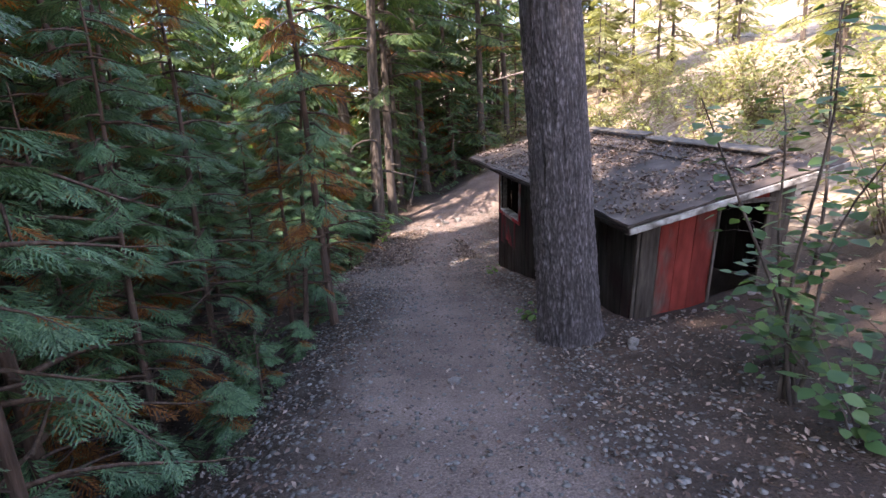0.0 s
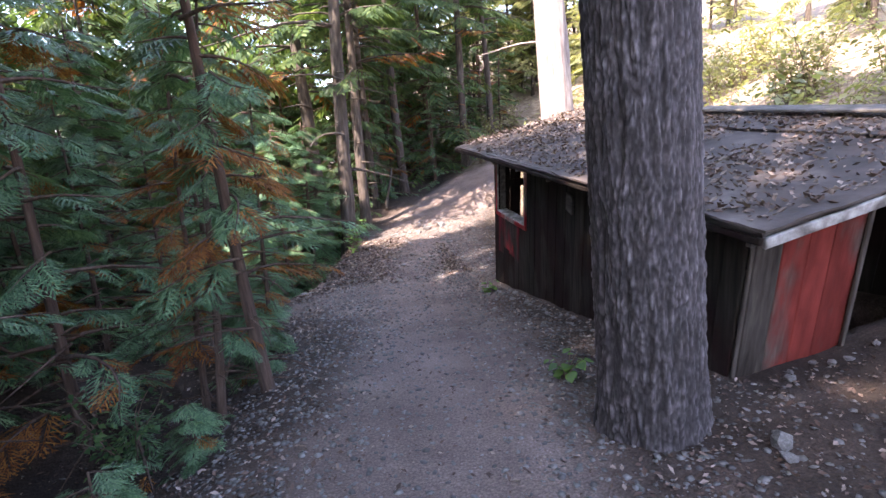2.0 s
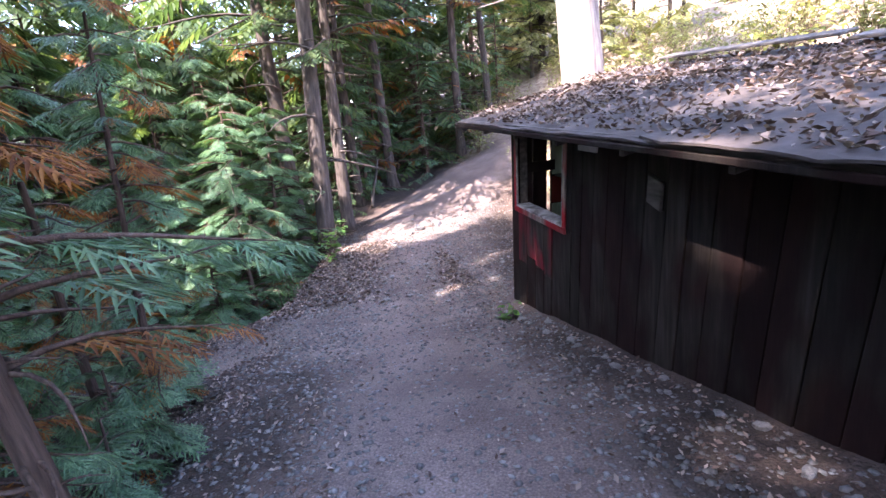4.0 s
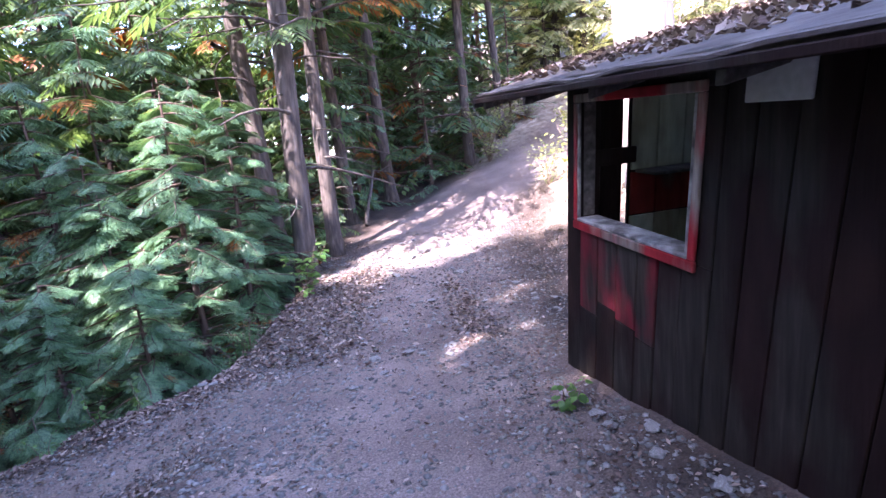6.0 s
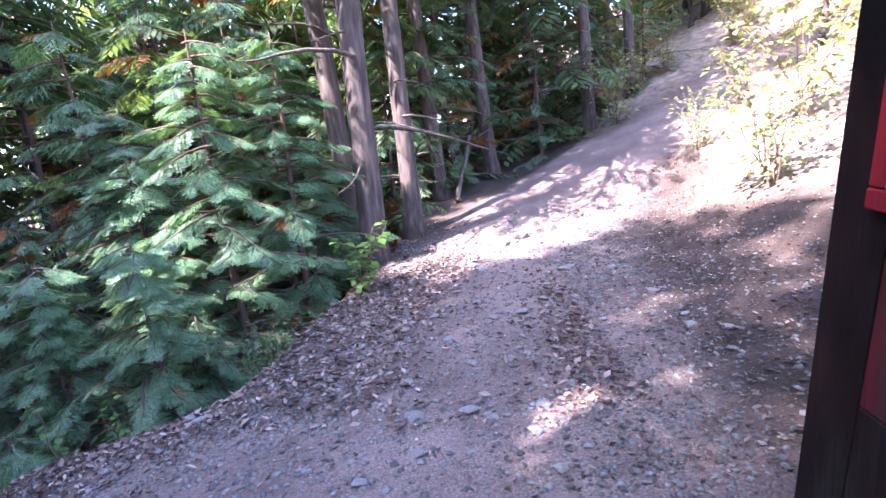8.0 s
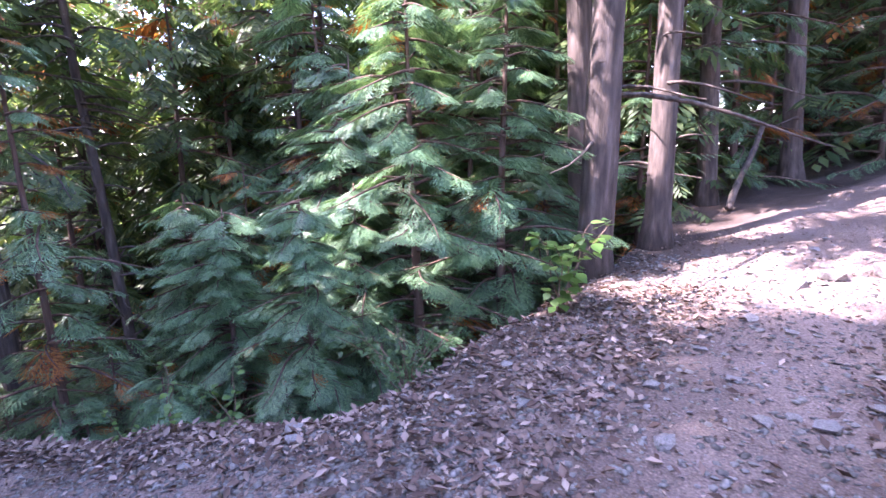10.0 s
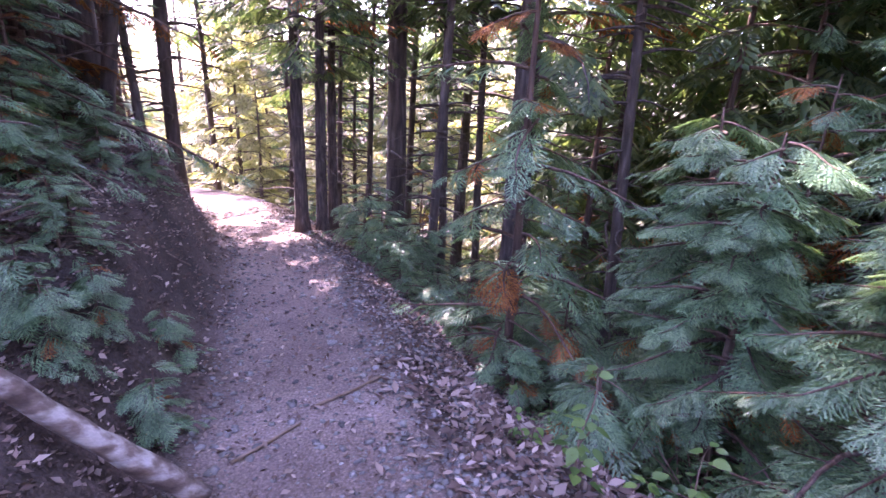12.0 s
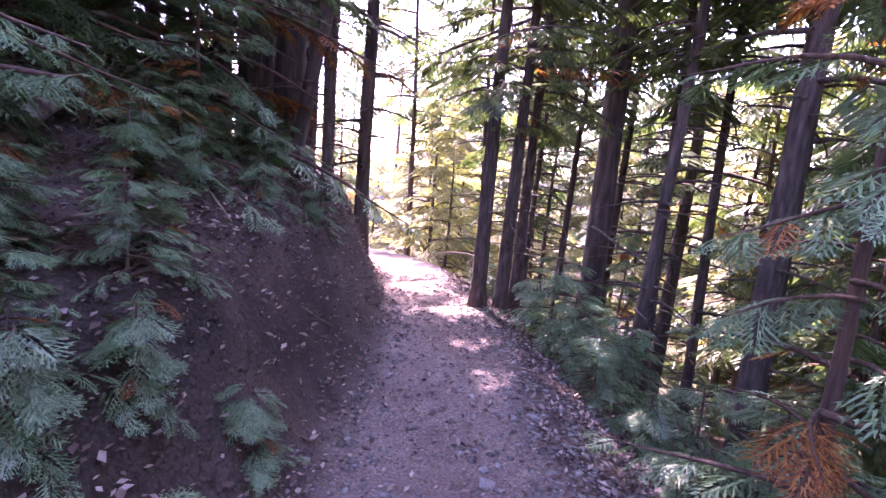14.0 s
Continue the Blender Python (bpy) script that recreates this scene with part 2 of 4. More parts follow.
def spray(pairs, lobes, wide=0.022):
    """One flat ferny cedar spray, 1 long, that droops towards its tip."""
    v, t = [], []

    def blade(b, d, n, width, sag):
        k = len(v)
        v.extend([b, b + d * 0.5 + n * width, b + d + np.array([0, 0, -sag]), b + d * 0.5 - n * width])
        t.extend([(k, k + 1, k + 2), (k, k + 2, k + 3)])

    blade(np.zeros(3), np.array((1, 0, -0.3)), np.array((0, 1, 0)), 0.01, 0.02)
    for i in range(pairs):
        for s in (-1, 1):
            u = 0.05 + 0.92 * (i + (0.5 if s > 0 else 0)) / pairs
            size = (0.42 * math.sin(math.pi * min(1, u * 0.8 + 0.2)) ** 0.8 + 0.05) * (0.82 + 0.36 * ((i * 7 + (s > 0) * 3) % 5) / 4)
            ang = radians(58 - 26 * u)
            d = np.array((math.cos(ang), s * math.sin(ang), -0.3)) * size
            n = np.array((-math.sin(ang) * s, math.cos(ang), 0))
            a = np.array((u, 0, -0.3 * u * u))
            blade(a, d, n, wide if lobes else 0.06, 0.12 * size)
            for j in range(lobes):
                f = 0.15 + 0.65 * j / max(1, lobes - 1)
                for r in (-1, 1):
                    an = ang * s + r * radians(34)
                    dd = np.array((math.cos(an), math.sin(an), -0.25)) * size * 0.56 * (1.0 - 0.7 * f)
                    k = len(v)
                    st = a + d * (f + (0.08 if r > 0 else 0))
                    nn = np.array((-math.sin(an), math.cos(an), 0)) * 0.022
                    v.extend([st + nn, st + dd, st - nn])
                    t.append((k, k + 2, k + 1))
    return np.array(v), np.array(t)


SPRAY_FINE, SPRAY_MID, SPRAY_ROUGH = spray(8, 2), spray(7, 1), spray(6, 0)


def set_out(shape, places, ways, ups, sizes):
    """Copies of a small shape, all in one mesh: x along ways, z near ups."""
    v, t = shape
    p, x, z, s = (np.asarray(q, float) for q in (places, ways, ups, sizes))
    x = x / (np.linalg.norm(x, axis=1, keepdims=True) + 1e-9)
    y = np.cross(z, x)
    y /= np.linalg.norm(y, axis=1, keepdims=True) + 1e-9
    z = np.cross(x, y)
    out = p[:, None] + s[:, None, None] * (v[None, :, 0:1] * x[:, None] + v[None, :, 1:2] * y[:, None] + v[None, :, 2:3] * z[:, None])
    tri = t[None] + (np.arange(len(p)) * len(v))[:, None, None]
    return out.reshape(-1, 3), tri.reshape(-1, t.shape[1])


def conifer(label, height, r, low, reach, boughs, shape, size, per=6, dead=0.12, twigs=10, bark=None, leaves=None,
            bend=(0, 0), taper=0.25, sides=10, seed=1, group="cedars along the trail", category="tree", name="cedar_tree", bark_noise=0.06):
    """A conifer at the origin: trunk, branches, sprays of foliage and withered sprays."""
    rng = np.random.default_rng(seed)
    top = thing(name, (0, 0, 0), label, category, group)
    n = 26
    s = np.linspace(0, 1, n)
    wob = 0.012 * height * np.stack([np.sin(s * 5 + seed), np.cos(s * 4.3 + seed * 2), 0 * s], 1) * s[:, None]
    line = np.stack([bend[0] * s + 0 * s, bend[1] * s + 0 * s, height * s - 0.25], 1) + wob
    rad = r * ((1 - s) * (1 - taper) + taper * (1 - s) ** 0.5) * (1 + 0.55 * np.exp(-s * height / 0.22)) + 0.006
    v, t = tube(line, rad, sides)
    jig = np.array([noise.noise(Vector((q[0] * 9, q[1] * 9, q[2] * 1.6 + seed * 7))) for q in v])
    ax = np.repeat(line, sides, 0)
    v = ax + (v - ax) * (1 + bark_noise * 3 * jig[:, None])
    child("trunk", fast_mesh("trunk", v, t), bark or M_REDBARK, top, "", True)
    wood, live, gone = [], [], []
    for b in range(boughs + twigs):
        bare = b >= boughs
        f = (rng.uniform(0.05, max(low, 0.1) + 0.15) if bare else low + (0.985 - low) * ((b + rng.uniform(0, 1)) / boughs))
        k = min(n - 2, int(f * (n - 1)))
        start = line[k] + (line[k + 1] - line[k]) * (f * (n - 1) - k)
        az = b * 2.39996 + rng.uniform(-0.9, 0.9)
        long = reach * (0.25 + 0.75 * (1 - max(0, f - low) / (1.02 - low)) ** 0.8) * rng.uniform(0.4, 1.25) * (0.55 if bare else 1)
        out = np.array((math.cos(az), math.sin(az), 0))
        side = np.array((-out[1], out[0], 0))
        q = np.linspace(0, 1, 6)
        lift = rng.uniform(0.0, 0.4)
        ln = start + out * (long * q)[:, None] + np.array((0, 0, 1)) * (long * (lift * q - 0.55 * q * q + (0.2 * q ** 4)))[:, None] + side * (0.12 * long * np.sin(q * 3 + b))[:, None]
        wood.append(tube(ln, (0.010 + 0.011 * long) * (1 - 0.85 * q) * min(1, r / 0.05) ** 0.5, 4, False))
        if bare:
            continue
        brown = rng.uniform() < dead
        for j in range(per):
            u = 0.22 + 0.76 * j / max(1, per - 1)
            kk = min(4, int(u * 5))
            pt = ln[kk] + (ln[kk + 1] - ln[kk]) * (u * 5 - kk)
            tn = ln[kk + 1] - ln[kk]
            tn /= np.linalg.norm(tn)
            sd = (-1) ** j * rng.uniform(0.35, 1.0) * (0.15 if j == per - 1 else 1)
            way = tn + side * sd + np.array((0, 0, -rng.uniform(-0.05, 0.32)))
            up = np.array((0, 0, 1)) + side * rng.uniform(-0.3, 0.3) + out * rng.uniform(-0.1, 0.4)
            row = (pt, way, up, size * rng.uniform(0.6, 1.3) * (1.35 - 0.75 * u))
            (gone if brown or rng.uniform() < dead * 0.35 else live).append(row)
    if wood:
        tagged(child("limb_wood", fast_mesh("limb_wood", *joined(wood)), bark or M_REDBARK, top), kind="stuff")
    for rows, nm, mt in ((live, "foliage", leaves or M_CEDAR), (gone, "withered_foliage", M_DEAD)):
        if rows:
            tagged(child(nm, fast_mesh(nm, *set_out(shape, *zip(*rows))), mt, top, "withered orange-brown sprays" if nm[0] == "w" else ""), kind="stuff")
    return top


def stone_shape(seed, sub=2, flat=0.6):
    rng = np.random.default_rng(seed)
    bm = bmesh.new()
    bmesh.ops.create_icosphere(bm, subdivisions=sub, radius=1)
    for q in bm.verts:
        q.co *= rng.uniform(0.72, 1.12)
    off = rng.uniform(0, 50)
    for q in bm.verts:
        k = 1 + 0.45 * noise.noise(q.co * 0.9 + Vector((off, 0, 0))) + 0.12 * noise.noise(q.co * 3 + Vector((0, off, 0)))
        q.co = Vector((q.co.x, q.co.y * 0.75, q.co.z * flat)) * k
    return bm


def arrays(bm):
    bmesh.ops.triangulate(bm, faces=bm.faces)
    bm.verts.index_update()
    v = np.array([q.co[:] for q in bm.verts])
    t = np.array([[q.index for q in f.verts] for f in bm.faces])
    bm.free()
    return v, t


def leaf_shape(n=5, wide=0.36, fold=0.12, curl=0.15):
    """An oval pointed leaf, 1 long, folded along its midrib."""
    v = []
    for i in range(n + 1):
        u = i / n
        w = wide * math.sin(math.pi * u ** 0.8) * (1 - 0.2 * u)
        z = -curl * u * u
        v += [(u, w, z + fold * w), (u, 0, z), (u, -w, z + fold * w)]
    t = []
    for i in range(n):
        a = 3 * i
        for k in (0, 1):
            t += [(a + k, a + k + 1, a + k + 4), (a + k, a + k + 4, a + k + 3)]
    return np.array(v), np.array(t)


def dry_leaf():
    """A curled, folded dead leaf."""
    v = np.array([(0, 0, 0.1), (0.4, 0.27, 0.3), (1, 0.05, 0.28), (0.5, -0.25, 0.22), (0.5, 0, 0.02)], float)
    return v, np.array([(0, 1, 4), (1, 2, 4), (2, 3, 4), (3, 0, 4)])


LEAF, LEAF_LOW, LEAF_DRY = leaf_shape(5), leaf_shape(2, 0.4, 0.25, 0.3), dry_leaf()


def shrub(name, label, stems, tall, leaves, size, mat, seed, spread=0.5, group="", category="shrub", lean=(0, 0), stem_mat=None, thick=0.008, shape=None, twiggy=False):
    """Several bent stems that carry single leaves."""
    rng = np.random.default_rng(seed)
    top = thing(name, (0, 0, 0), label, category, group)
    wood, rows = [], []
    for i in range(stems):
        az = i * 2.4 + rng.uniform(-0.4, 0.4)
        out = np.array((math.cos(az), math.sin(az), 0)) * spread * rng.uniform(0.4, 1.1) + np.array((*lean, 0))
        q = np.linspace(0, 1, 9)
        h = tall * rng.uniform(0.65, 1.05)
        ln = out * (q ** 1.3)[:, None] + np.array((0, 0, 1)) * (h * (q - 0.12 * q ** 3))[:, None] - np.array((0, 0, 0.05))
        ln = ln + 0.02 * tall * np.stack([np.sin(q * 9 + i), np.cos(q * 7 + i), 0 * q], 1)
        wood.append(tube(ln, thick * (1 - 0.75 * q), 5, False))
        k = max(1, leaves // stems)
        for j in range(k):
            u = rng.uniform(0.15, 1.0)
            m = min(7, int(u * 8))
            pt = ln[m] + (ln[m + 1] - ln[m]) * (u * 8 - m)
            a = rng.uniform(0, 6.283)
            way = np.array((math.cos(a), math.sin(a), rng.uniform(-0.5, 0.35)))
            off = way * rng.uniform(0.0, 0.35) * spread * (1.1 - 0.6 * u)
            if twiggy and np.linalg.norm(off) > 0.05:
                wood.append(tube(np.array([pt, pt + off * 0.6 + np.array((0, 0, 0.01)), pt + off]), [0.0025, 0.002, 0.0015], 3, False))
            rows.append((pt + off, way, (rng.uniform(-0.4, 0.4), rng.uniform(-0.4, 0.4), 1), size * rng.uniform(0.55, 1.2)))
    tagged(child("stem_wood", fast_mesh("stem_wood", *joined(wood)), stem_mat or M_TWIG, top), kind="stuff")
    tagged(child("foliage", fast_mesh("foliage", *set_out(shape or LEAF, *zip(*rows))), mat, top), kind="stuff")
    return top


def put(ob, x, y, turn=0.0, size=1.0, sink=0.0, lean=(0, 0)):
    ob.matrix_basis = pose(x, y, height(x, y) - sink, lean[0], lean[1], turn) @ Matrix.Diagonal((size, size, size, 1))
    return ob


def again(ob, x, y, turn=0.0, size=1.0, sink=0.0, lean=(0, 0)):
    c = copy_thing(ob, Matrix())
    return put(c, x, y, turn, size, sink, lean)


# ---- lie of the land ----
def smooth(a, b, v):
    t = np.clip((v - a) / (b - a), 0.0, 1.0)
    return t * t * (3 - 2 * t)


def soft(v, k=0.5):
    return k * np.logaddexp(0.0, v / k)


TRAIL = np.array([(-1.3, -14, 2.6), (-0.7, -6, 1.65), (-0.25, -2, 1.05), (0.15, 1.5, 0.58), (0.75, 4.5, 0.2),
                  (1.1, 6.5, -0.08), (1.05, 7.9, -0.27), (0.45, 8.7, -0.4), (-0.6, 8.95, -0.6), (-2.0, 8.72, -0.84),
                  (-3.4, 8.4, -0.96), (-5.0, 8.0, -1.06), (-7.0, 7.35, -1.12), (-9.3, 6.1, -1.25), (-11.5, 4.3, -1.5), (-20, -5.0, -4)])
SPUR = np.array([(1.05, 7.5, -0.22), (1.35, 9.3, -0.33), (1.65, 11.2, -0.32), (2.3, 13.2, -0.2), (3.3, 15.2, 0.15), (5.2, 16.8, 0.85), (10, 18.5, 2.3)])


def along(line, x, y):
    """Distance to a line walked, and its height there."""
    best, high = np.full(x.shape, 1e9), np.zeros(x.shape)
    for a, b in zip(line[:-1], line[1:]):
        d = b - a
        t = np.clip(((x - a[0]) * d[0] + (y - a[1]) * d[1]) / (d[0] ** 2 + d[1] ** 2), 0, 1)
        r = np.hypot(x - a[0] - t * d[0], y - a[1] - t * d[1])
        near = r < best
        best, high = np.where(near, r, best), np.where(near, a[2] + t * d[2], high)
    return best, high


def hill(x, y):
    """The hillside without the trail."""
    lane = soft(0.82 - 0.135 * y + 0.33, 0.3) - 0.33 + 0.13 * soft(y - 13.5)
    z = lane + 0.5 * soft(x - 3.9, 0.5) - 0.3 * soft(x - 13, 2.0)
    left = smooth(-0.5, -2.6, x)
    low = lane - 0.75 - 0.10 * soft(-x - 2.5)
    second = np.interp(x, TRAIL[:6:-1, 0], TRAIL[:6:-1, 1])
    level = np.interp(x, TRAIL[:6:-1, 0], TRAIL[:6:-1, 2])
    s = y - second
    bank = level + 1.65 * (1 - np.exp(-np.maximum(0, -s - 0.46) / 0.75)) + 0.08 * soft(-s - 2.2, 0.4) - 0.07 * soft(-s - 12, 2.0)
    mid = smooth(2.5, 6.0, y) * smooth(-0.8, -3.6, x)
    mid = np.maximum(mid, smooth(-6, -9, x) * smooth(-16, -10, s))
    z = z + (low - z) * left
    z = z + (bank - z) * mid
    gully = level - 0.2 - 0.42 * soft(s - 1.0, 0.4) + 0.34 * soft(s - 5.5, 1.0) - 0.04 * soft(-x - 2)
    gully = np.maximum(gully, level - 4.5)
    z = z + (gully - z) * smooth(-0.6, 0.5, s + 0.25 * smooth(-2.2, -3.4, x)) * smooth(0.1, -1.2, x - 0.16 * np.maximum(0, y - 11))
    return z


def ground(x, y):
    x, y = np.asarray(x, float), np.asarray(y, float)
    z = hill(x, y)
    d, h = along(TRAIL, x, y)
    e, k = along(SPUR, x, y)
    w1, w2 = np.where(x < -2.2, smooth(1.7, 0.45, d), smooth(2.1, 0.7, d)), smooth(2.4, 0.9, e)
    cut = smooth(1.1, 0.45, d)
    w1 = np.where((x < -1.5) & (y > 4) & (y < np.interp(x, TRAIL[:6:-1, 0], TRAIL[:6:-1, 1])), cut, w1)
    h = h + 0.05 * smooth(0.2, 1.0, d)
    tw = w1 + w2 + 1e-6
    t = (h * w1 + k * w2) / tw
    w = np.maximum(w1, w2)
    z = z + (t - z) * w
    bumps = np.sin(2.3 * x + 1.1 * np.sin(1.9 * y)) * np.sin(2.7 * y + 0.9 * np.sin(2.2 * x + 1)) + 0.6 * np.sin(5.3 * x + 2.1 * np.sin(3.1 * y)) * np.sin(4.9 * y + 1.7 * np.sin(3.7 * x))
    return z + (0.007 + 0.022 * (1 - w)) * bumps


def height(x, y):
    return float(ground(np.array([x]), np.array([y]))[0])


# ---- ground ----


def land():
    def axis(lo, hi, step, far):
        mid = np.arange(lo, hi + 1e-6, step)
        out = [hi]
        d = step
        while out[-1] < far:
            d *= 1.16
            out.append(out[-1] + d)
        neg = [lo]
        d = step
        while neg[-1] > -far:
            d *= 1.16
            neg.append(neg[-1] - d)
        return np.concatenate([neg[:0:-1], mid, out[1:]])

    xs, ys = axis(-7.5, 5.5, 0.095, 900), axis(-3.5, 15, 0.095, 900)
    X, Y = np.meshgrid(xs, ys, indexing="ij")
    Z = ground(X, Y)
    d, _ = along(TRAIL, X, Y)
    e, _ = along(SPUR, X, Y)
    trail = np.maximum(np.where(X < -1.5, smooth(0.72, 0.3, d), smooth(1.25, 0.45, d)), smooth(1.9, 0.9, e))
    Z = Z + 0.01 * np.vectorize(lambda a, b: noise.noise(Vector((a * 9, b * 9, 4))) if abs(a) < 9 and abs(b) < 18 else 0.0)(X, Y)
    inside = (X > 2.62) & (X < 4.25) & (Y > 2.78) & (Y < 7.75)
    Z = np.where(inside, np.minimum(Z, -0.15 + 0.16 * np.maximum(0, 4.6 - Y)), Z)
    n, m = X.shape
    v = np.stack([X, Y, Z], -1).reshape(-1, 3)
    i, j = np.meshgrid(np.arange(n - 1), np.arange(m - 1), indexing="ij")
    k = (i * m + j).ravel()
    me = fast_mesh("ground", v, np.stack([k, k + m, k + m + 1, k + 1], -1))
    at = me.attributes.new("worn", "FLOAT", "POINT")
    at.data.foreach_set("value", trail.ravel().astype(np.float32))
    # mask of the bank where litter and painted sunlight pale the soil
    sunlit_straw = smooth(4.4, 6.0, X + 0.4 * np.sin(Y * 2.1)) * smooth(1.2, 2.2, e)
    at = me.attributes.new("sunlit_straw", "FLOAT", "POINT")
    at.data.foreach_set("value", sunlit_straw.ravel().astype(np.float32))
    ob = child("ground", me, M_SOIL, None, "", True)
    return tagged(ob, "dusty brown trail and forest floor on a hillside", "ground", kind="structure")


land()

# ---- the old hut ----
HX, HY, HZ = 2.5, 7.93, -0.2


def hut_point(x, y, z):
    """Hut's own axes to the world: it has sagged and leans."""
    w = z + 0.065 * (y - 7.15)
    return (x - HX, y - 0.11 * (w + 0.2) - HY, w - HZ)


hut = thing("wooden_hut", (HX, HY, HZ), "small abandoned leaning wooden hut with worn red and dark boards", "hut")


def block(name, lo, hi, mat, parent=None, label="", skew=None, bevel=0.006, cuts=0):
    """A squared timber in the hut's axes; skew: change of each end's height (low x, high x, low y, high y)."""
    bm = bmesh.new()
    bmesh.ops.create_cube(bm, size=1)
    if bevel:
        bmesh.ops.scale(bm, vec=[h - l for l, h in zip(lo, hi)], verts=bm.verts)
        bmesh.ops.bevel(bm, geom=bm.edges[:], offset=bevel, segments=1, affect="EDGES")
        c = [(l + h) / 2 for l, h in zip(lo, hi)]
        bmesh.ops.translate(bm, vec=c, verts=bm.verts)
    for q in bm.verts:
        x, y, z = q.co
        if skew:
            z += skew(x, y, z)
        q.co = hut_point(x, y, z)
    return part(name, bm, mat, parent or hut, label)


def roof_z(x):
    return 1.95 + 0.21 * (x - 2.1)


def build_hut():
    rng = random.Random(4)
    W0, W1, S0, S1 = 6.58, 7.73, 1.015, 1.85
    # long wall beside the trail: upright boards, cut round the window
    long_wall = block("wall", (2.53, 2.78, 1.9), (2.6, 7.92, 1.98), M_GREYWOOD, None, "dark weathered long wall with a window opening")
    y = 2.765
    while y < 7.9:
        w = min(rng.uniform(0.17, 0.25), 7.93 - y)
        if 7.93 - y - w < 0.08:
            w = 7.93 - y
        a, b = y + 0.003, y + w - 0.003
        t = rng.uniform(-0.006, 0.006)
        mid = (a + b) / 2
        base = -0.42 if mid < 6 else -0.35
        patch = 6.75 < mid < 7.66
        if b > W0 + 0.02 and a < W1 - 0.02:
            for c, d in ((a, min(b, W0 - 0.004)), (max(a, W1 + 0.004), b)):
                if d - c > 0.02:
                    block("board", (2.475 + t, c, S0 - 0.018), (2.5 + t, d, S1 + 0.018), M_BOARD, long_wall)
            cut = S0 - 0.54 + rng.uniform(-0.14, 0.1) if patch else S0 - 0.02
            block("board", (2.475 + t, a, base), (2.5 + t, b, cut), M_BOARD, long_wall)
            if patch:
                block("board", (2.475 + t, a, cut + 0.001), (2.5 + t, b, S0 - 0.02), M_PATCH, long_wall, "dark board with a sprayed red patch")
            block("board", (2.475 + t, a, S1 + 0.02), (2.5 + t, b, roof_z(2.5) - 0.03), M_BOARD, long_wall)
        else:
            block("board", (2.475 + t, a, base), (2.5 + t, b, roof_z(2.5) - 0.03 + rng.uniform(-0.02, 0.0)), M_BOARD, long_wall)
        y += w
    # window: trim, jambs and sill
    win = block("window", (2.5, W0 - 0.04, S1), (2.6, W1 + 0.04, S1 + 0.05), M_GREYWOOD, None, "glassless window opening with flaking red and white trim")
    block("trim", (2.448, W0 - 0.05, S1 - 0.005), (2.474, W1 + 0.05, S1 + 0.05), M_TRIM, win)
    block("trim", (2.446, W0 - 0.055, S0 - 0.055), (2.474, W1 + 0.05, S0 + 0.005), M_TRIM, win)
    block("trim", (2.45, W0 - 0.05, S0 + 0.007), (2.474, W0, S1 - 0.007), M_TRIM, win)
    block("trim", (2.45, W1, S0 + 0.007), (2.474, W1 + 0.05, S1 - 0.007), M_TRIM, win)
    block("bead", (2.452, W0 + 0.001, S0 + 0.032), (2.474, W0 + 0.022, S1 - 0.008), M_WHITEWOOD, win, "flaking white inner bead")
    block("bead", (2.452, W1 - 0.022, S0 + 0.032), (2.474, W1 - 0.001, S1 - 0.008), M_WHITEWOOD, win, "flaking white inner bead")
    block("sill", (2.45, W0 + 0.002, S0 + 0.006), (2.62, W1 - 0.002, S0 + 0.03), M_WHITEWOOD, win, "white sill with flaking paint")
    block("jamb", (2.476, W0 - 0.03, S0 + 0.032), (2.53, W0 - 0.002, S1 - 0.002), M_TRIM, win)
    block("jamb", (2.476, W1 + 0.002, S0 + 0.032), (2.6, W1 + 0.028, S1 - 0.002), M_GREYWOOD, win)
    # front wall
    front = block("wall", (2.56, 2.81, 1.95), (3.4, 2.87, 2.01), M_GREYWOOD, None, "front wall of worn red upright boards with a doorway")
    x = 2.53
    while x < 4.32:
        w = rng.uniform(0.2, 0.27)
        if x < 3.42 < x + w + 0.1:
            w = 3.42 - x
        if abs(x - 3.42) < 0.02:
            x = 4.02
            continue
        b = min(x + w, 4.35)
        mt = M_BARE if (x < 2.6 or x > 3.95) else M_RED
        lo = -0.35 + 0.35 + 0.24 * (x - 2.5)
        block("board", (x + 0.003, 2.745 + rng.uniform(-0.006, 0.006), lo), (b - 0.003, 2.77, roof_z(x) - 0.05), mt, front, "bare grey board" if mt is M_BARE else "")
        x = b
    block("board", (3.42, 2.745, 1.995), (4.02, 2.77, roof_z(3.42) - 0.05), M_RED, front)
    block("corner_post", (2.474, 2.722, -0.1), (2.505, 2.744, roof_z(2.5) - 0.06), M_BARE, front, "bare grey corner strip")
    block("door_jamb", (3.4, 2.715, 0.1), (3.43, 2.743, 2.0), M_BARE, front, "bare grey door jamb")
    block("door_jamb", (4.01, 2.715, 0.2), (4.05, 2.743, 2.0), M_BARE, front, "bare grey door jamb")
    block("lintel", (3.38, 2.712, 2.002), (4.08, 2.743, 2.05), M_GREYWOOD, front)
    # far and back walls, with a gap that lets the light in
    far = block("wall", (2.6, 7.84, 1.95), (4.35, 7.9, 2.02), M_GREYWOOD, None, "far end wall with a bright gap between boards")
    x = 2.5
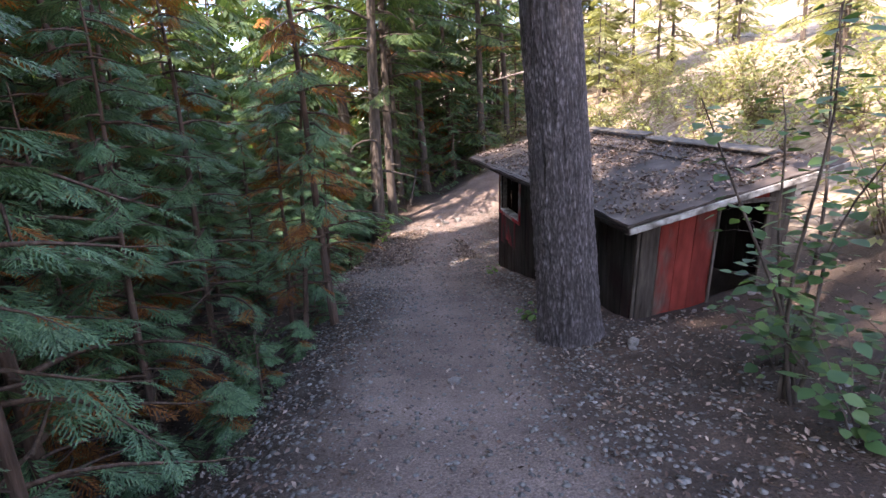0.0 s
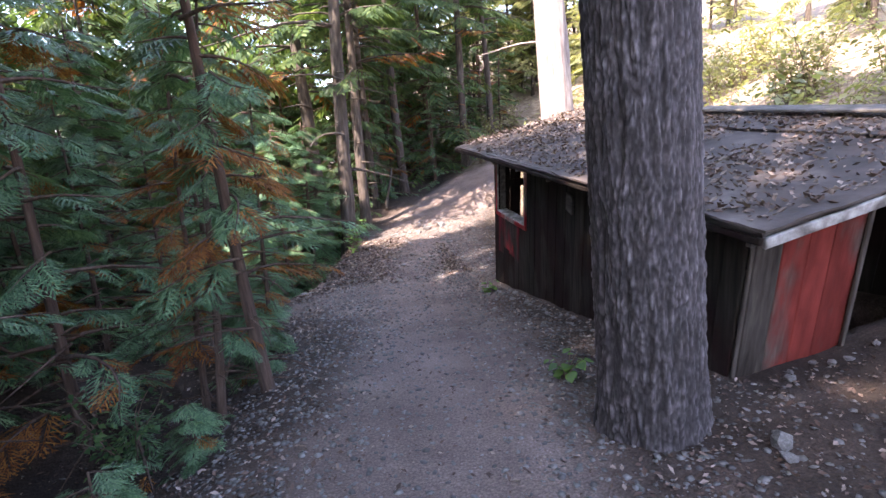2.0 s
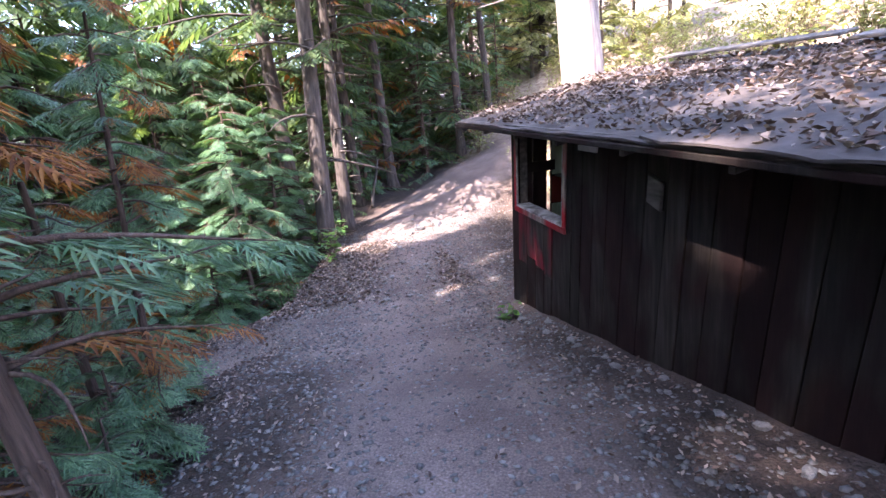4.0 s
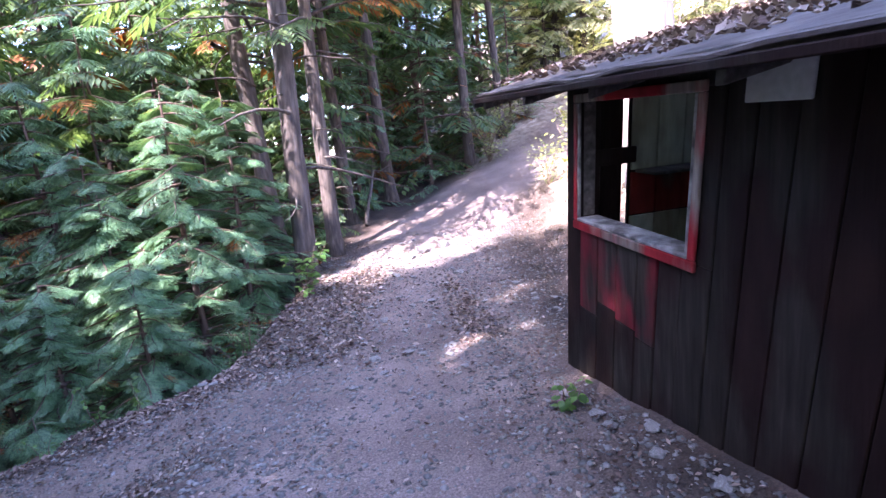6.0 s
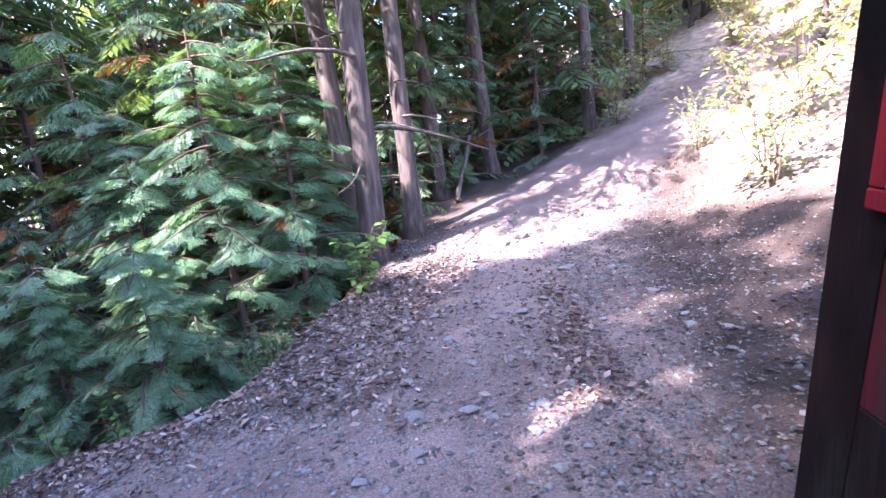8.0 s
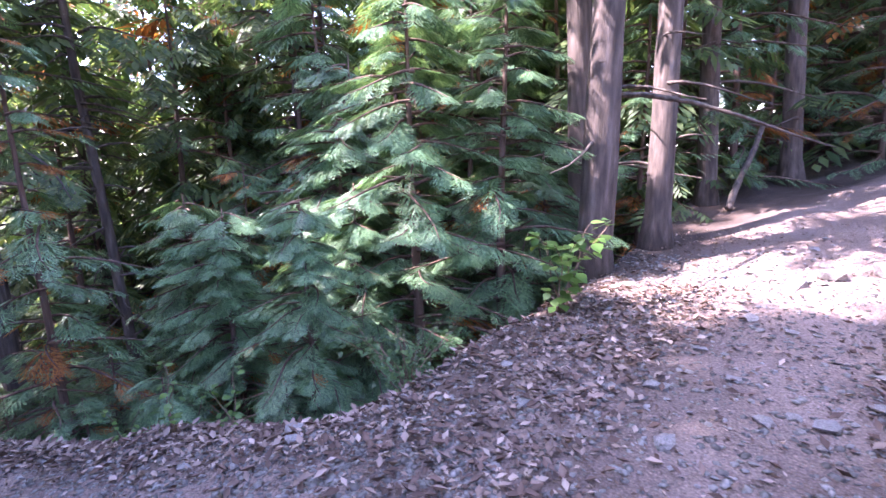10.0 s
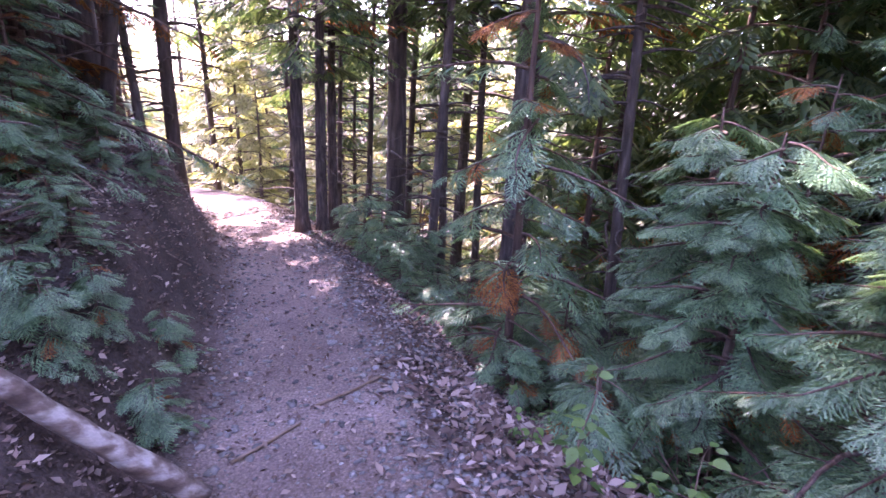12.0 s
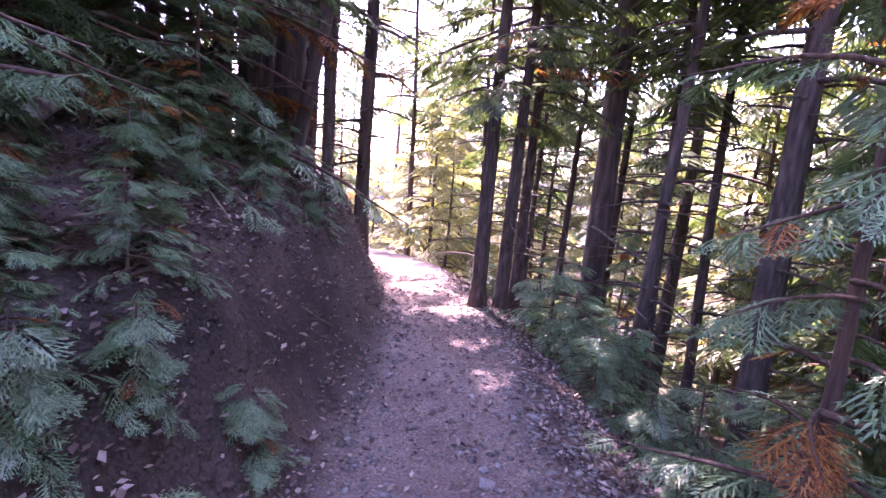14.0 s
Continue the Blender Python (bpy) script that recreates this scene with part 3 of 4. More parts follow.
    while x < 4.32:
        w = rng.uniform(0.19, 0.26)
        b = min(x + w, 4.35)
        g = 0.003
        if x < 2.93 < b + 0.1:
            b = 2.93
        if abs(x - 2.93) < 0.01:
            x += 0.045
            b = x + 0.22
        block("board", (x + g, 7.905, -0.4), (b - g, 7.93, roof_z(x) - 0.04), M_BOARD, far)
        if x > 2.97:
            block("lining", (x + g, 7.86, 1.32), (b - g, 7.88, roof_z(x) - 0.08), M_GREEN, far, "pale green inner lining")
            block("lining", (x + g, 7.86, 0.97), (b - g, 7.88, 1.30), M_RED, far, "dark red inner lining")
            block("lining", (x + g, 7.86, 0.3), (b - g, 7.88, 0.96), M_GREEN, far, "pale green inner lining")
        x = b
    block("shelf", (3.0, 7.6, 1.3), (4.28, 7.85, 1.325), M_GREYWOOD, far)
    block("crosspiece", (2.52, 7.83, 1.38), (3.0, 7.858, 1.5), M_BOARD, far)
    backw = block("wall", (4.29, 2.8, 1.9), (4.32, 7.85, 1.98), M_GREYWOOD, None, "back wall of dark boards dug into the bank")
    y = 2.78
    while y < 7.85:
        b = min(y + rng.uniform(0.2, 0.26), 7.9)
        block("board", (4.33, y + 0.003, -0.4), (4.355, b - 0.003, roof_z(4.33) - 0.16), M_BOARD, backw)
        y = b
    # roof
    roof = block("roof", (2.14, 2.34, 1.93), (2.22, 8.93, 2.0), M_GREYWOOD, None, "low roof of grey felt over boards with curled edges")
    for y0 in np.arange(2.42, 8.9, 0.92):
        yy = min(y0, 8.82)
        block("rafter", (2.16, yy, 1.86), (4.42, yy + 0.05, 1.955), M_GREYWOOD, roof, skew=lambda x, y, z: 0.21 * (x - 2.16))

    def sheet(x0, x1, y0, y1, lift, mat, name, label, seed):
        bm = bmesh.new()
        nx, ny = 18, 26
        grid = []
        for top in (1, 0):
            for i in range(nx + 1):
                for j in range(ny + 1):
                    x, y = x0 + (x1 - x0) * i / nx, y0 + (y1 - y0) * j / ny
                    edge = min(i, nx - i, j, ny - j) == 0
                    n = noise.noise(Vector((x * 1.8, y * 1.8, seed)))
                    z = roof_z(x) + lift + 0.022 * n + (0.02 * noise.noise(Vector((x * 5, y * 5, seed))) if edge else 0) + (0.014 if top else 0)
                    xx = x + (0.02 * noise.noise(Vector((y * 6, seed, 1))) if i in (0, nx) else 0)
                    yy = y + (0.025 * noise.noise(Vector((x * 6, seed, 2))) if j in (0, ny) else 0)
                    grid.append(bm.verts.new(hut_point(xx, yy, z)))
        m = (nx + 1) * (ny + 1)
        for i in range(nx):
            for j in range(ny):
                a = i * (ny + 1) + j
                q = [a, a + ny + 1, a + ny + 2, a + 1]
                bm.faces.new([grid[k] for k in q])
                bm.faces.new([grid[m + k] for k in reversed(q)])
        rim = [i * (ny + 1) for i in range(nx + 1)] + [nx * (ny + 1) + j for j in range(1, ny + 1)] + [i * (ny + 1) + ny for i in range(nx - 1, -1, -1)] + [j for j in range(ny - 1, 0, -1)]
        for a, b in zip(rim, rim[1:] + rim[:1]):
            bm.faces.new([grid[b], grid[a], grid[m + a], grid[m + b]])
        return part(name, bm, mat, roof, label)

    sheet(2.10, 4.45, 2.30, 8.95, 0.02, M_FELT, "felt", "grey mineral felt strewn with leaves", 3)
    sheet(3.75, 4.40, 2.9, 8.6, 0.05, M_FELT, "felt", "lapped strip of felt along the top edge", 8)
    sheet(2.07, 2.75, 2.26, 4.9, 0.05, M_FELT, "felt", "loose curled strip of felt along the eave", 11)
    block("fascia", (2.085, 2.3, 1.915), (2.11, 8.94, 1.955), M_BOARD, roof)
    block("bargeboard", (2.1, 2.27, 1.90), (4.44, 2.298, 1.965), M_WHITEWOOD, roof, "pale flaking edge board", skew=lambda x, y, z: 0.21 * (x - 2.1))
    block("bargeboard", (2.1, 8.952, 1.87), (4.44, 8.98, 1.965), M_GREYWOOD, roof, skew=lambda x, y, z: 0.21 * (x - 2.1))
    block("panel", (2.455, 6.0, 1.785), (2.472, 6.31, 1.985), M_PANEL, long_wall, "blank grey-white panel nailed to the boards")
    block("batten", (2.44, 5.15, 1.48), (2.47, 5.3, 1.68), M_GREYWOOD, long_wall, skew=lambda x, y, z: 0.3 * (y - 5.2))
    # loose planks on the ridge
    for i, (x0, y0, y1) in enumerate(((3.7, 3.7, 5.9), (4.1, 3.0, 5.4), (4.15, 5.5, 7.6))):
        block("ridge_plank", (x0, y0, roof_z(x0) + 0.07), (x0 + 0.17, y1, roof_z(x0) + 0.095), M_GREYWOOD, roof, skew=lambda x, y, z: 0.21 * (x - 4.0) + 0.02 * i)
    bench = block("bench", (3.1, 7.2, 0.45), (4.27, 7.58, 0.49), M_BOARD, None, "rough board bench inside")
    for xx in (3.2, 4.15):
        block("leg", (xx, 7.3, -0.35), (xx + 0.06, 7.5, 0.448), M_BOARD, bench)


build_hut()

# ---- big fir beside the hut ----


def big_fir():
    top = thing("fir_tree", (1.62, 2.32, height(1.62, 2.32) - 0.12), "tall old fir with thick plated grey-brown bark beside the hut", "tree")
    ring, rows = 240, 440
    tall = 3.9
    z = np.concatenate([np.linspace(0, tall, rows), np.linspace(tall + 0.3, 17, 12)])
    a = np.linspace(0, 2 * np.pi, ring, endpoint=False)
    Z, A = np.meshgrid(z, a, indexing="ij")
    r = 0.305 - 0.0125 * Z + 0.12 * np.exp(-Z / 0.16) + 0.03 * np.exp(-Z / 0.5) * np.cos(4 * A + 1)
    X, Y = np.cos(A), np.sin(A)

    def plates(p, q, s):
        j = 0.9 * noise.noise(Vector((p * 4, q * 4, s * 2.5)))
        k = 0.5 * noise.noise(Vector((p * 13, q * 13, s * 6 + 9)))
        d, _ = noise.voronoi(Vector((p * 15 + j + k, q * 15 + j - k, s * 11 + 2.4 * j)))
        return min(1.0, (d[1] - d[0]) * 1.9)

    fine = Z <= tall
    relief = np.zeros(Z.shape)
    fl = np.where(fine.ravel())[0]
    xf, yf, zf = X.ravel() * 0.34 * 2.6, Y.ravel() * 0.34 * 2.6, Z.ravel()
    rel = relief.ravel()
    tone = np.full(rel.shape, 0.6)
    for k in fl:
        p = plates(xf[k], yf[k], zf[k])
        w = Vector((xf[k], yf[k], zf[k]))
        ridge = 1 - abs(noise.noise(Vector((w.x * 7, w.y * 7, w.z * 1.8)))) * 2
        fleck = noise.noise(Vector((w.x * 26, w.y * 26, w.z * 19)))
        tone[k] = max(0.0, 0.5 * p ** 0.9 * (0.45 + 0.65 * ridge) + 0.34 * fleck + 0.13)
        rel[k] = 0.01 * p ** 0.6 + 0.018 * ridge + 0.009 * fleck
    R = r - 0.018 + rel.reshape(Z.shape)
    bendx = -0.0 * Z
    v = np.stack([R * X + bendx, R * Y, Z - 0.1], -1).reshape(-1, 3)
    n = len(z)
    i, j = np.meshgrid(np.arange(n - 1), np.arange(ring), indexing="ij")
    p, q = (i * ring + j).ravel(), (i * ring + (j + 1) % ring).ravel()
    me = fast_mesh("trunk", v, np.stack([p, q, q + ring, p + ring], -1))
    at = me.attributes.new("plate", "FLOAT", "POINT")
    at.data.foreach_set("value", tone.astype(np.float32))
    child("trunk", me, M_PLATES, top, "", True)
    top.matrix_basis = top.matrix_basis @ pose(0, 0, 0, 1, -4, 0)
    rng = np.random.default_rng(5)
    wood, live = [], []
    for b in range(46):
        h = 7.0 + 9.6 * b / 46
        az = b * 2.4
        long = 2.6 * (1 - (h - 7) / 12)
        out = np.array((math.cos(az), math.sin(az), 0))
        side = np.array((-out[1], out[0], 0))
        s = np.linspace(0, 1, 5)
        ln = np.array((0, 0, h)) + out * (long * s)[:, None] + np.array((0, 0, 1)) * (long * (0.1 * s - 0.35 * s * s))[:, None]
        wood.append(tube(ln, 0.035 * (1 - 0.8 * s), 5, False))
        for u in range(9):
            f = 0.25 + 0.08 * u
            k = min(3, int(f * 4))
            pt = ln[k] + (ln[k + 1] - ln[k]) * (f * 4 - k)
            live.append((pt, out + side * ((-1) ** u) * 0.8 + np.array((0, 0, -0.2)), np.array((0, 0, 1)) + side * rng.uniform(-.3, .3), rng.uniform(0.5, 0.95)))
    tagged(child("limb_wood", fast_mesh("limb_wood", *joined(wood)), M_BARK, top), kind="stuff")
    tagged(child("foliage", fast_mesh("foliage", *set_out(SPRAY_ROUGH, *zip(*live))), M_CANOPY, top), kind="stuff")


big_fir()

# ---- cedars and other trees ----
young = [conifer("young cedar with drooping green sprays and some brown ones", 5.2, 0.045, 0.05, 1.25, 42, SPRAY_FINE, 0.27, 8, 0.2, 24, seed=s, name="young_cedar", group="young cedars along the trail") for s in (1, 2, 3)]
pole = conifer("slender cedar pole with sparse high sprays", 8.0, 0.07, 0.2, 1.3, 44, SPRAY_MID, 0.4, 7, 0.3, 22, seed=5, name="cedar_tree")
tall = [conifer("tall dark conifer with a bare lower trunk", 17.0, 0.17, 0.30, 3.0, 46, SPRAY_ROUGH, 0.62, 10, 0.03, 14, seed=s, name="conifer_tree", bark=M_GREYBARK, leaves=M_CANOPY, group="tall forest trees", sides=14) for s in (11, 12, 13)]
thin = conifer("thin dark conifer with many dead twigs", 11.0, 0.075, 0.45, 1.5, 30, SPRAY_ROUGH, 0.6, 6, 0.03, 60, seed=15, name="conifer_tree", bark=M_GREYBARK, leaves=M_CANOPY, group="thin forest trees", sides=9)
bush = [conifer("bushy low cedar with layered pale green sprays", 3.4, 0.05, 0.03, 1.25, 84, SPRAY_FINE, 0.24, 11, 0.012, 4, seed=s, name="bushy_cedar", group="young cedars along the trail") for s in (21, 22)]
broad = [conifer("tall bushy cedar with layered blue-green sprays", 5.2, 0.07, 0.03, 1.6, 88, SPRAY_FINE, 0.27, 11, 0.02, 6, seed=s, name="bushy_cedar", group="young cedars along the trail") for s in (27, 28)]
under = [conifer("understory cedar with layered dark green sprays", 5.5, 0.05, 0.03, 1.5, 60, SPRAY_MID, 0.3, 9, 0.05, 8, seed=s, name="understory_cedar", group="understory cedars in the wood") for s in (41, 42)]
lowly = [conifer("low spreading cedar with pale glinting sprays", 1.25, 0.02, 0.02, 0.9, 34, SPRAY_MID, 0.2, 7, 0.015, 3, seed=s, name="low_cedar", group="low cedars on the outer slope") for s in (25, 26)]
used = set()


def plant(kinds, x, y, which, turn, size=1.0, sink=0.0, lean=(0, 0)):
    ob = kinds[which % len(kinds)]
    if ob.name in used:
        return again(ob, x, y, turn, size, sink, lean)
    used.add(ob.name)
    return put(ob, x, y, turn, size, sink, lean)


# left of the first leg
for i, (x, y, s) in enumerate(((-2.15, 0.2, 0.85), (-2.7, 1.2, 1.1), (-2.4, 2.3, 0.85), (-3.0, 3.1, 1.2), (-2.4, 4.3, 1.0), (-3.6, 0.2, 1.2), (-3.4, 5.0, 1.1), (-2.0, -1.2, 0.9), (-4.4, 2.2, 1.3), (-4.6, 4.2, 1.2), (-5.0, 6.0, 1.2), (-2.9, 2.2, 0.7), (-2.1, 6.0, 0.6), (-3.0, -0.6, 1.0))):
    plant(young, x, y, i, 47 * i, s)
for i, (x, y, s, lx, ly) in enumerate(((-0.84, 4.05, 0.72, 8, -2), (-0.97, 5.35, 0.4, 5, -3), (-1.22, 3.95, 0.5, 5, -4), (-1.42, 4.3, 0.45, 3, -6), (-2.55, 2.75, 0.6, 0, -10), (-1.5, 5.9, 0.5, 3, -4))):
    plant([pole], x, y, 0, 77 * i, s, lean=(lx, ly))
plant(young, -3.85, 9.95, 1, 30, 0.85)
for i, (x, y, s) in enumerate(((-2.7, 6.3, 0.7), (-3.7, 5.9, 0.85), (-4.7, 5.6, 0.85))):
    plant(broad, x, y, i, 50 * i, s)
# beyond the bend
for i, (x, y, s) in enumerate(((-1.75, 11.0, 0.72), (-2.5, 12.4, 1.2), (-2.75, 11.0, 0.75), (-0.55, 14.2, 1.1), (-3.5, 11.2, 0.85), (-1.9, 11.9, 0.85))):
    plant(bush, x, y, i, 75 * i, s)
for i, (x, y, s) in enumerate(((-1.35, 12.2, 0.95), (-0.75, 13.1, 1.0), (-2.9, 13.3, 1.0))):
    plant(broad, x, y, i, 75 * i, s)
for i, (x, y, s) in enumerate(((0.3, 16.5, 1.0), (-1.6, 15.2, 1.2), (-3.6, 13.6, 1.2), (2.2, 19.4, 1.1), (3.9, 19.3, 1.0), (0.2, 20, 1.2), (5.4, 20.2, 0.9), (7.2, 20.8, 0.9), (3.2, 21.2, 1.3), (-3.4, 15.8, 1.6), (-4.6, 18.0, 1.8), (-2.0, 19.0, 1.7), (-5.9, 15.4, 1.6))):
    plant(under, x, y, i + 1, 61 * i, s)
for i, (x, y, s, lx) in enumerate(((2.5, 18.2, 0.95, -2), (1.25, 16.8, 0.85, -6), (0.2, 13.4, 1.1, -3), (0.75, 14.4, 0.9, -3), (-0.3, 15.6, 1.3, -4), (5.2, 19.4, 0.9, -2), (6.6, 20.2, 0.8, 2))):
    plant(tall, x, y, i, 83 * i, s, lean=(0, lx))
# old fir past the hut; its bark colour is lightened to look sunlit
plant([conifer("old fir behind the hut with sunlight painted into its pale bark", 19.0, 0.36, 0.4, 3.0, 40, SPRAY_ROUGH, 1.0, 8, 0.02, 6, seed=17, name="fir_tree", bark=M_SUNLIT_BARK, leaves=M_CANOPY, group="", sides=28)], 4.75, 9.75, 0, 0, 1.0, lean=(0, -4))
# along the second leg
for i, (x, y, s, lx) in enumerate(((-6.95, 7.85, 0.5, 0), (-7.05, 8.1, 0.45, -1), (-7.5, 8.2, 0.42, 0), (-8.6, 9.1, 1.0, 0), (-11.5, 10.6, 0.8, 0))):
    plant(tall, x, y, i, 97 * i, s, lean=(lx, 0))
for i, (x, y, s, lx) in enumerate(((-7.4, 9.6, 1.0, -2), (-8.4, 9.9, 0.9, 0), (-8.9, 10.6, 1.0, -1), (-7.3, 6.2, 1.1, -8), (-5.6, 6.25, 0.9, -9), (-5.9, 6.45, 0.6, -12), (-6.2, 5.8, 0.9, -11), (-6.6, 5.2, 0.9, -2), (-5.0, 5.3, 0.8, 1), (-10.2, 7.3, 0.8, -3), (-11.4, 7.9, 0.9, 2), (-12.6, 6.6, 1.0, -2), (-13.8, 7.6, 1.0, 1), (-9.7, 8.6, 0.8, 2), (-10.8, 9.4, 1.1, -1))):
    plant([thin], x, y, 0, 97 * i, s, lean=(lx, 0))
for i, (x, y, s) in enumerate(((-3.9, 12.3, 0.7), (-3.6, 5.7, 0.5), (-4.6, 5.7, 0.6), (-2.6, 5.5, 0.6), (-5.4, 5.3, 0.6), (-3.3, 6.2, 0.33), (-4.3, 6.35, 0.36), (-2.5, 6.3, 0.3), (-3.0, 5.2, 0.6), (-3.9, 5.0, 0.7), (-4.9, 4.9, 0.7))):
    plant(young, x, y, i + 2, 53 * i, s)
for i, (x, y, s) in enumerate(((-7.8, 11.8, 0.5), (-6.8, 4.9, 0.9), (-9.5, 9.6, 0.5), (-11, 8.8, 0.4), (-12.5, 7.5, 0.35), (-13, 3.0, 0.9))):
    plant(under, x, y, i, 53 * i, s)
for i, (x, y, s) in enumerate(((-7.6, 4.9, 0.7), (-8.9, 3.9, 0.9), (-9.9, 4.3, 0.7))):
    plant(tall, x, y, i + 1, 61 * i, s, lean=(-4, 0))
for i, (x, y, s) in enumerate(((-6.9, 10.7, 0.8),)):
    plant(tall, x, y, i, 61 * i, s)
# the wood further off
rng = np.random.default_rng(31)


def free(x, y):
    if x > 2.0 and y < 14 or x > 6.5 and y < 24:
        return False
    xa, ya = np.array([x]), np.array([y])
    return along(TRAIL, xa, ya)[0][0] > 1.9 and along(SPUR, xa, ya)[0][0] > 2.6


def strew(kinds, number, x0, x1, y0, y1, s0, s1, clear=5.5):
    n = tries = 0
    while n < number and tries < 4000:
        tries += 1
        x, y = rng.uniform(x0, x1), rng.uniform(y0, y1)
        if free(x, y) and math.hypot(x + 0.5, y - 7) > clear:
            plant(kinds, x, y, n, rng.uniform(0, 360), rng.uniform(s0, s1), lean=(rng.uniform(-3, 3), rng.uniform(-3, 3)))
            n += 1


mass = conifer("dark cedar deep in the wood", 9.0, 0.1, 0.04, 2.3, 40, SPRAY_ROUGH, 0.8, 5, 0.02, 0, seed=45, name="forest_cedar", group="cedars deep in the wood", sides=7, leaves=M_CANOPY)
# backlit glow comes from the lightened leaf colour
glow = conifer("tree on the open slope with sunlight painted into its yellow-green leaves", 9.0, 0.1, 0.12, 2.2, 40, SPRAY_ROUGH, 0.7, 6, 0.0, 4, seed=46, name="sun_toned_tree", group="sunlit trees on the open slope", sides=7, leaves=M_SUN_TONED, bark=M_GREYBARK)
# the last three are added left of the start just to darken it
for i, (x, y, s) in enumerate(((-3.2, 14.9, 0.8), (-4.5, 24, 1.8), (-6.5, 25.5, 1.8), (-2.8, 27, 1.8), (-8.5, 24, 1.7), (-5.2, 29, 1.9), (-3.4, 22.5, 1.5), (-4.7, -2.6, 0.9), (-5.8, -0.6, 0.9), (-3.9, -4.9, 0.9))):
    plant([mass], x, y, 0, 67 * i, s)
strew(under, 16, -11, 2, 13.5, 19, 1.0, 1.5)
strew([mass], 34, -16, 5, 17, 28, 0.8, 1.3)
strew(under, 3, -16, -8, 12.5, 15, 0.8, 1.2, 6)
strew([mass], 8, -22, -6, 14, 20, 0.8, 1.2)
strew([glow], 16, -32, -11, 11, 24, 0.9, 1.5)
strew([thin], 6, -18, -6, 10, 17, 0.8, 1.3)
for i, (x, y, s) in enumerate(((-12.8, 5.9, 0.55), (-14.5, 5.0, 0.8), (-15.5, 7.2, 0.9), (-17.5, 4.0, 1.0), (-19, 6.5, 1.1), (-22, 3.0, 1.2), (-24, 6.5, 1.4), (-27, 2.5, 1.5), (-13.5, 9.2, 0.7), (-17, 10, 0.9))):
    plant([glow], x, y, 0, 67 * i, s)
for i, (x, y, s) in enumerate(((-26.0, 2.2, 1.5), (-31.0, -2.5, 1.8))):
    plant([glow], x, y, 0, 41 * i, s)
for i, (x, y, s) in enumerate(((-34, 5, 1.6), (-36, 0, 1.6))):
    plant([mass], x, y, 0, 67 * i, s)
for i in range(14):
    x = -2.3 - 0.27 * i
    plant(lowly, x, np.interp(x, TRAIL[:6:-1, 0], TRAIL[:6:-1, 1]) - rng.uniform(1.15, 2.3), i, 71 * i, rng.uniform(0.25, 0.5))
# low bushes on the outer edge of the second leg
for i in range(20):
    x = -3.6 - 0.31 * i
    plant(lowly, x, np.interp(x, TRAIL[:6:-1, 0], TRAIL[:6:-1, 1]) + rng.uniform(1.15, 2.6), i, 83 * i, rng.uniform(0.55, 1.1))
strew([mass], 10, -16, -3, 22, 36, 1.0, 1.5)
strew(under, 10, -7.5, -4.5, -4, 4.5, 0.8, 1.4)
strew([mass], 3, -10, -7, -6, -1, 0.8, 1.2)
strew([glow], 4, -26, -13, -6, 1, 0.5, 0.8)
strew([mass], 8, 1, 9, 21, 28, 0.8, 1.2)
strew([thin], 10, -24, -9, 2, 15, 0.8, 1.3)
strew([thin], 12, -12, -6, -2, 6, 0.7, 1.2)
strew(tall, 8, -16, 4, 17, 28, 0.7, 1.2)
strew(tall, 4, -34, -16, 9, 20, 0.7, 1.0)
# added out of view left of the first leg, to shade it
strew(tall, 6, -9, -5, -8, 2, 0.7, 1.1)
strew([glow], 14, -30, -14, -3, 9, 0.6, 1.0)
strew([mass], 12, -64, -46, -16, 20, 1.4, 2.0)
for i, (x, y, s) in enumerate(((-8.8, 12.6, 0.8), (-10.6, 13.4, 1.0), (-12.2, 12.2, 0.9), (-13.6, 14.2, 1.1), (-9.4, 14.8, 1.1), (-7.4, 13.9, 0.9), (-15.5, 13, 1.1), (-11.8, 15.6, 1.2), (-9.5, 16.5, 1.6), (-7.2, 17, 1.5), (-11.5, 18.5, 1.7), (-5.2, 18.5, 1.5))):
    plant([mass], x, y, 0, 59 * i, s)
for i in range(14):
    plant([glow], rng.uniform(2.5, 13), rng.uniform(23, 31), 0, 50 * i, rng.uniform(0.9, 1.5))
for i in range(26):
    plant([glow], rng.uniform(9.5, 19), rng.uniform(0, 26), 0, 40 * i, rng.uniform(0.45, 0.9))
# shade casters added towards the sun; those behind the start are never seen
for i, (x, y) in enumerate(((-4.6, -3.4), (-3.2, -5.0), (-6.2, -2.2), (-5.4, -5.8), (-2.6, -3.6), (-7.5, -4.5), (-6.5, 1.5), (-5.6, 0.4), (-4.0, -1.6), (-5.6, 3.9), (-4.9, 2.5), (-6.8, 4.9), (-7.4, 3.3), (-4.3, 1.5), (-6.0, 5.6), (-8.3, 4.8), (-5.9, 6.0), (-4.9, 4.7), (-9.6, 3.3))):
    plant(tall, x, y, i, 70 * i, 0.8 + 0.05 * (i % 3))

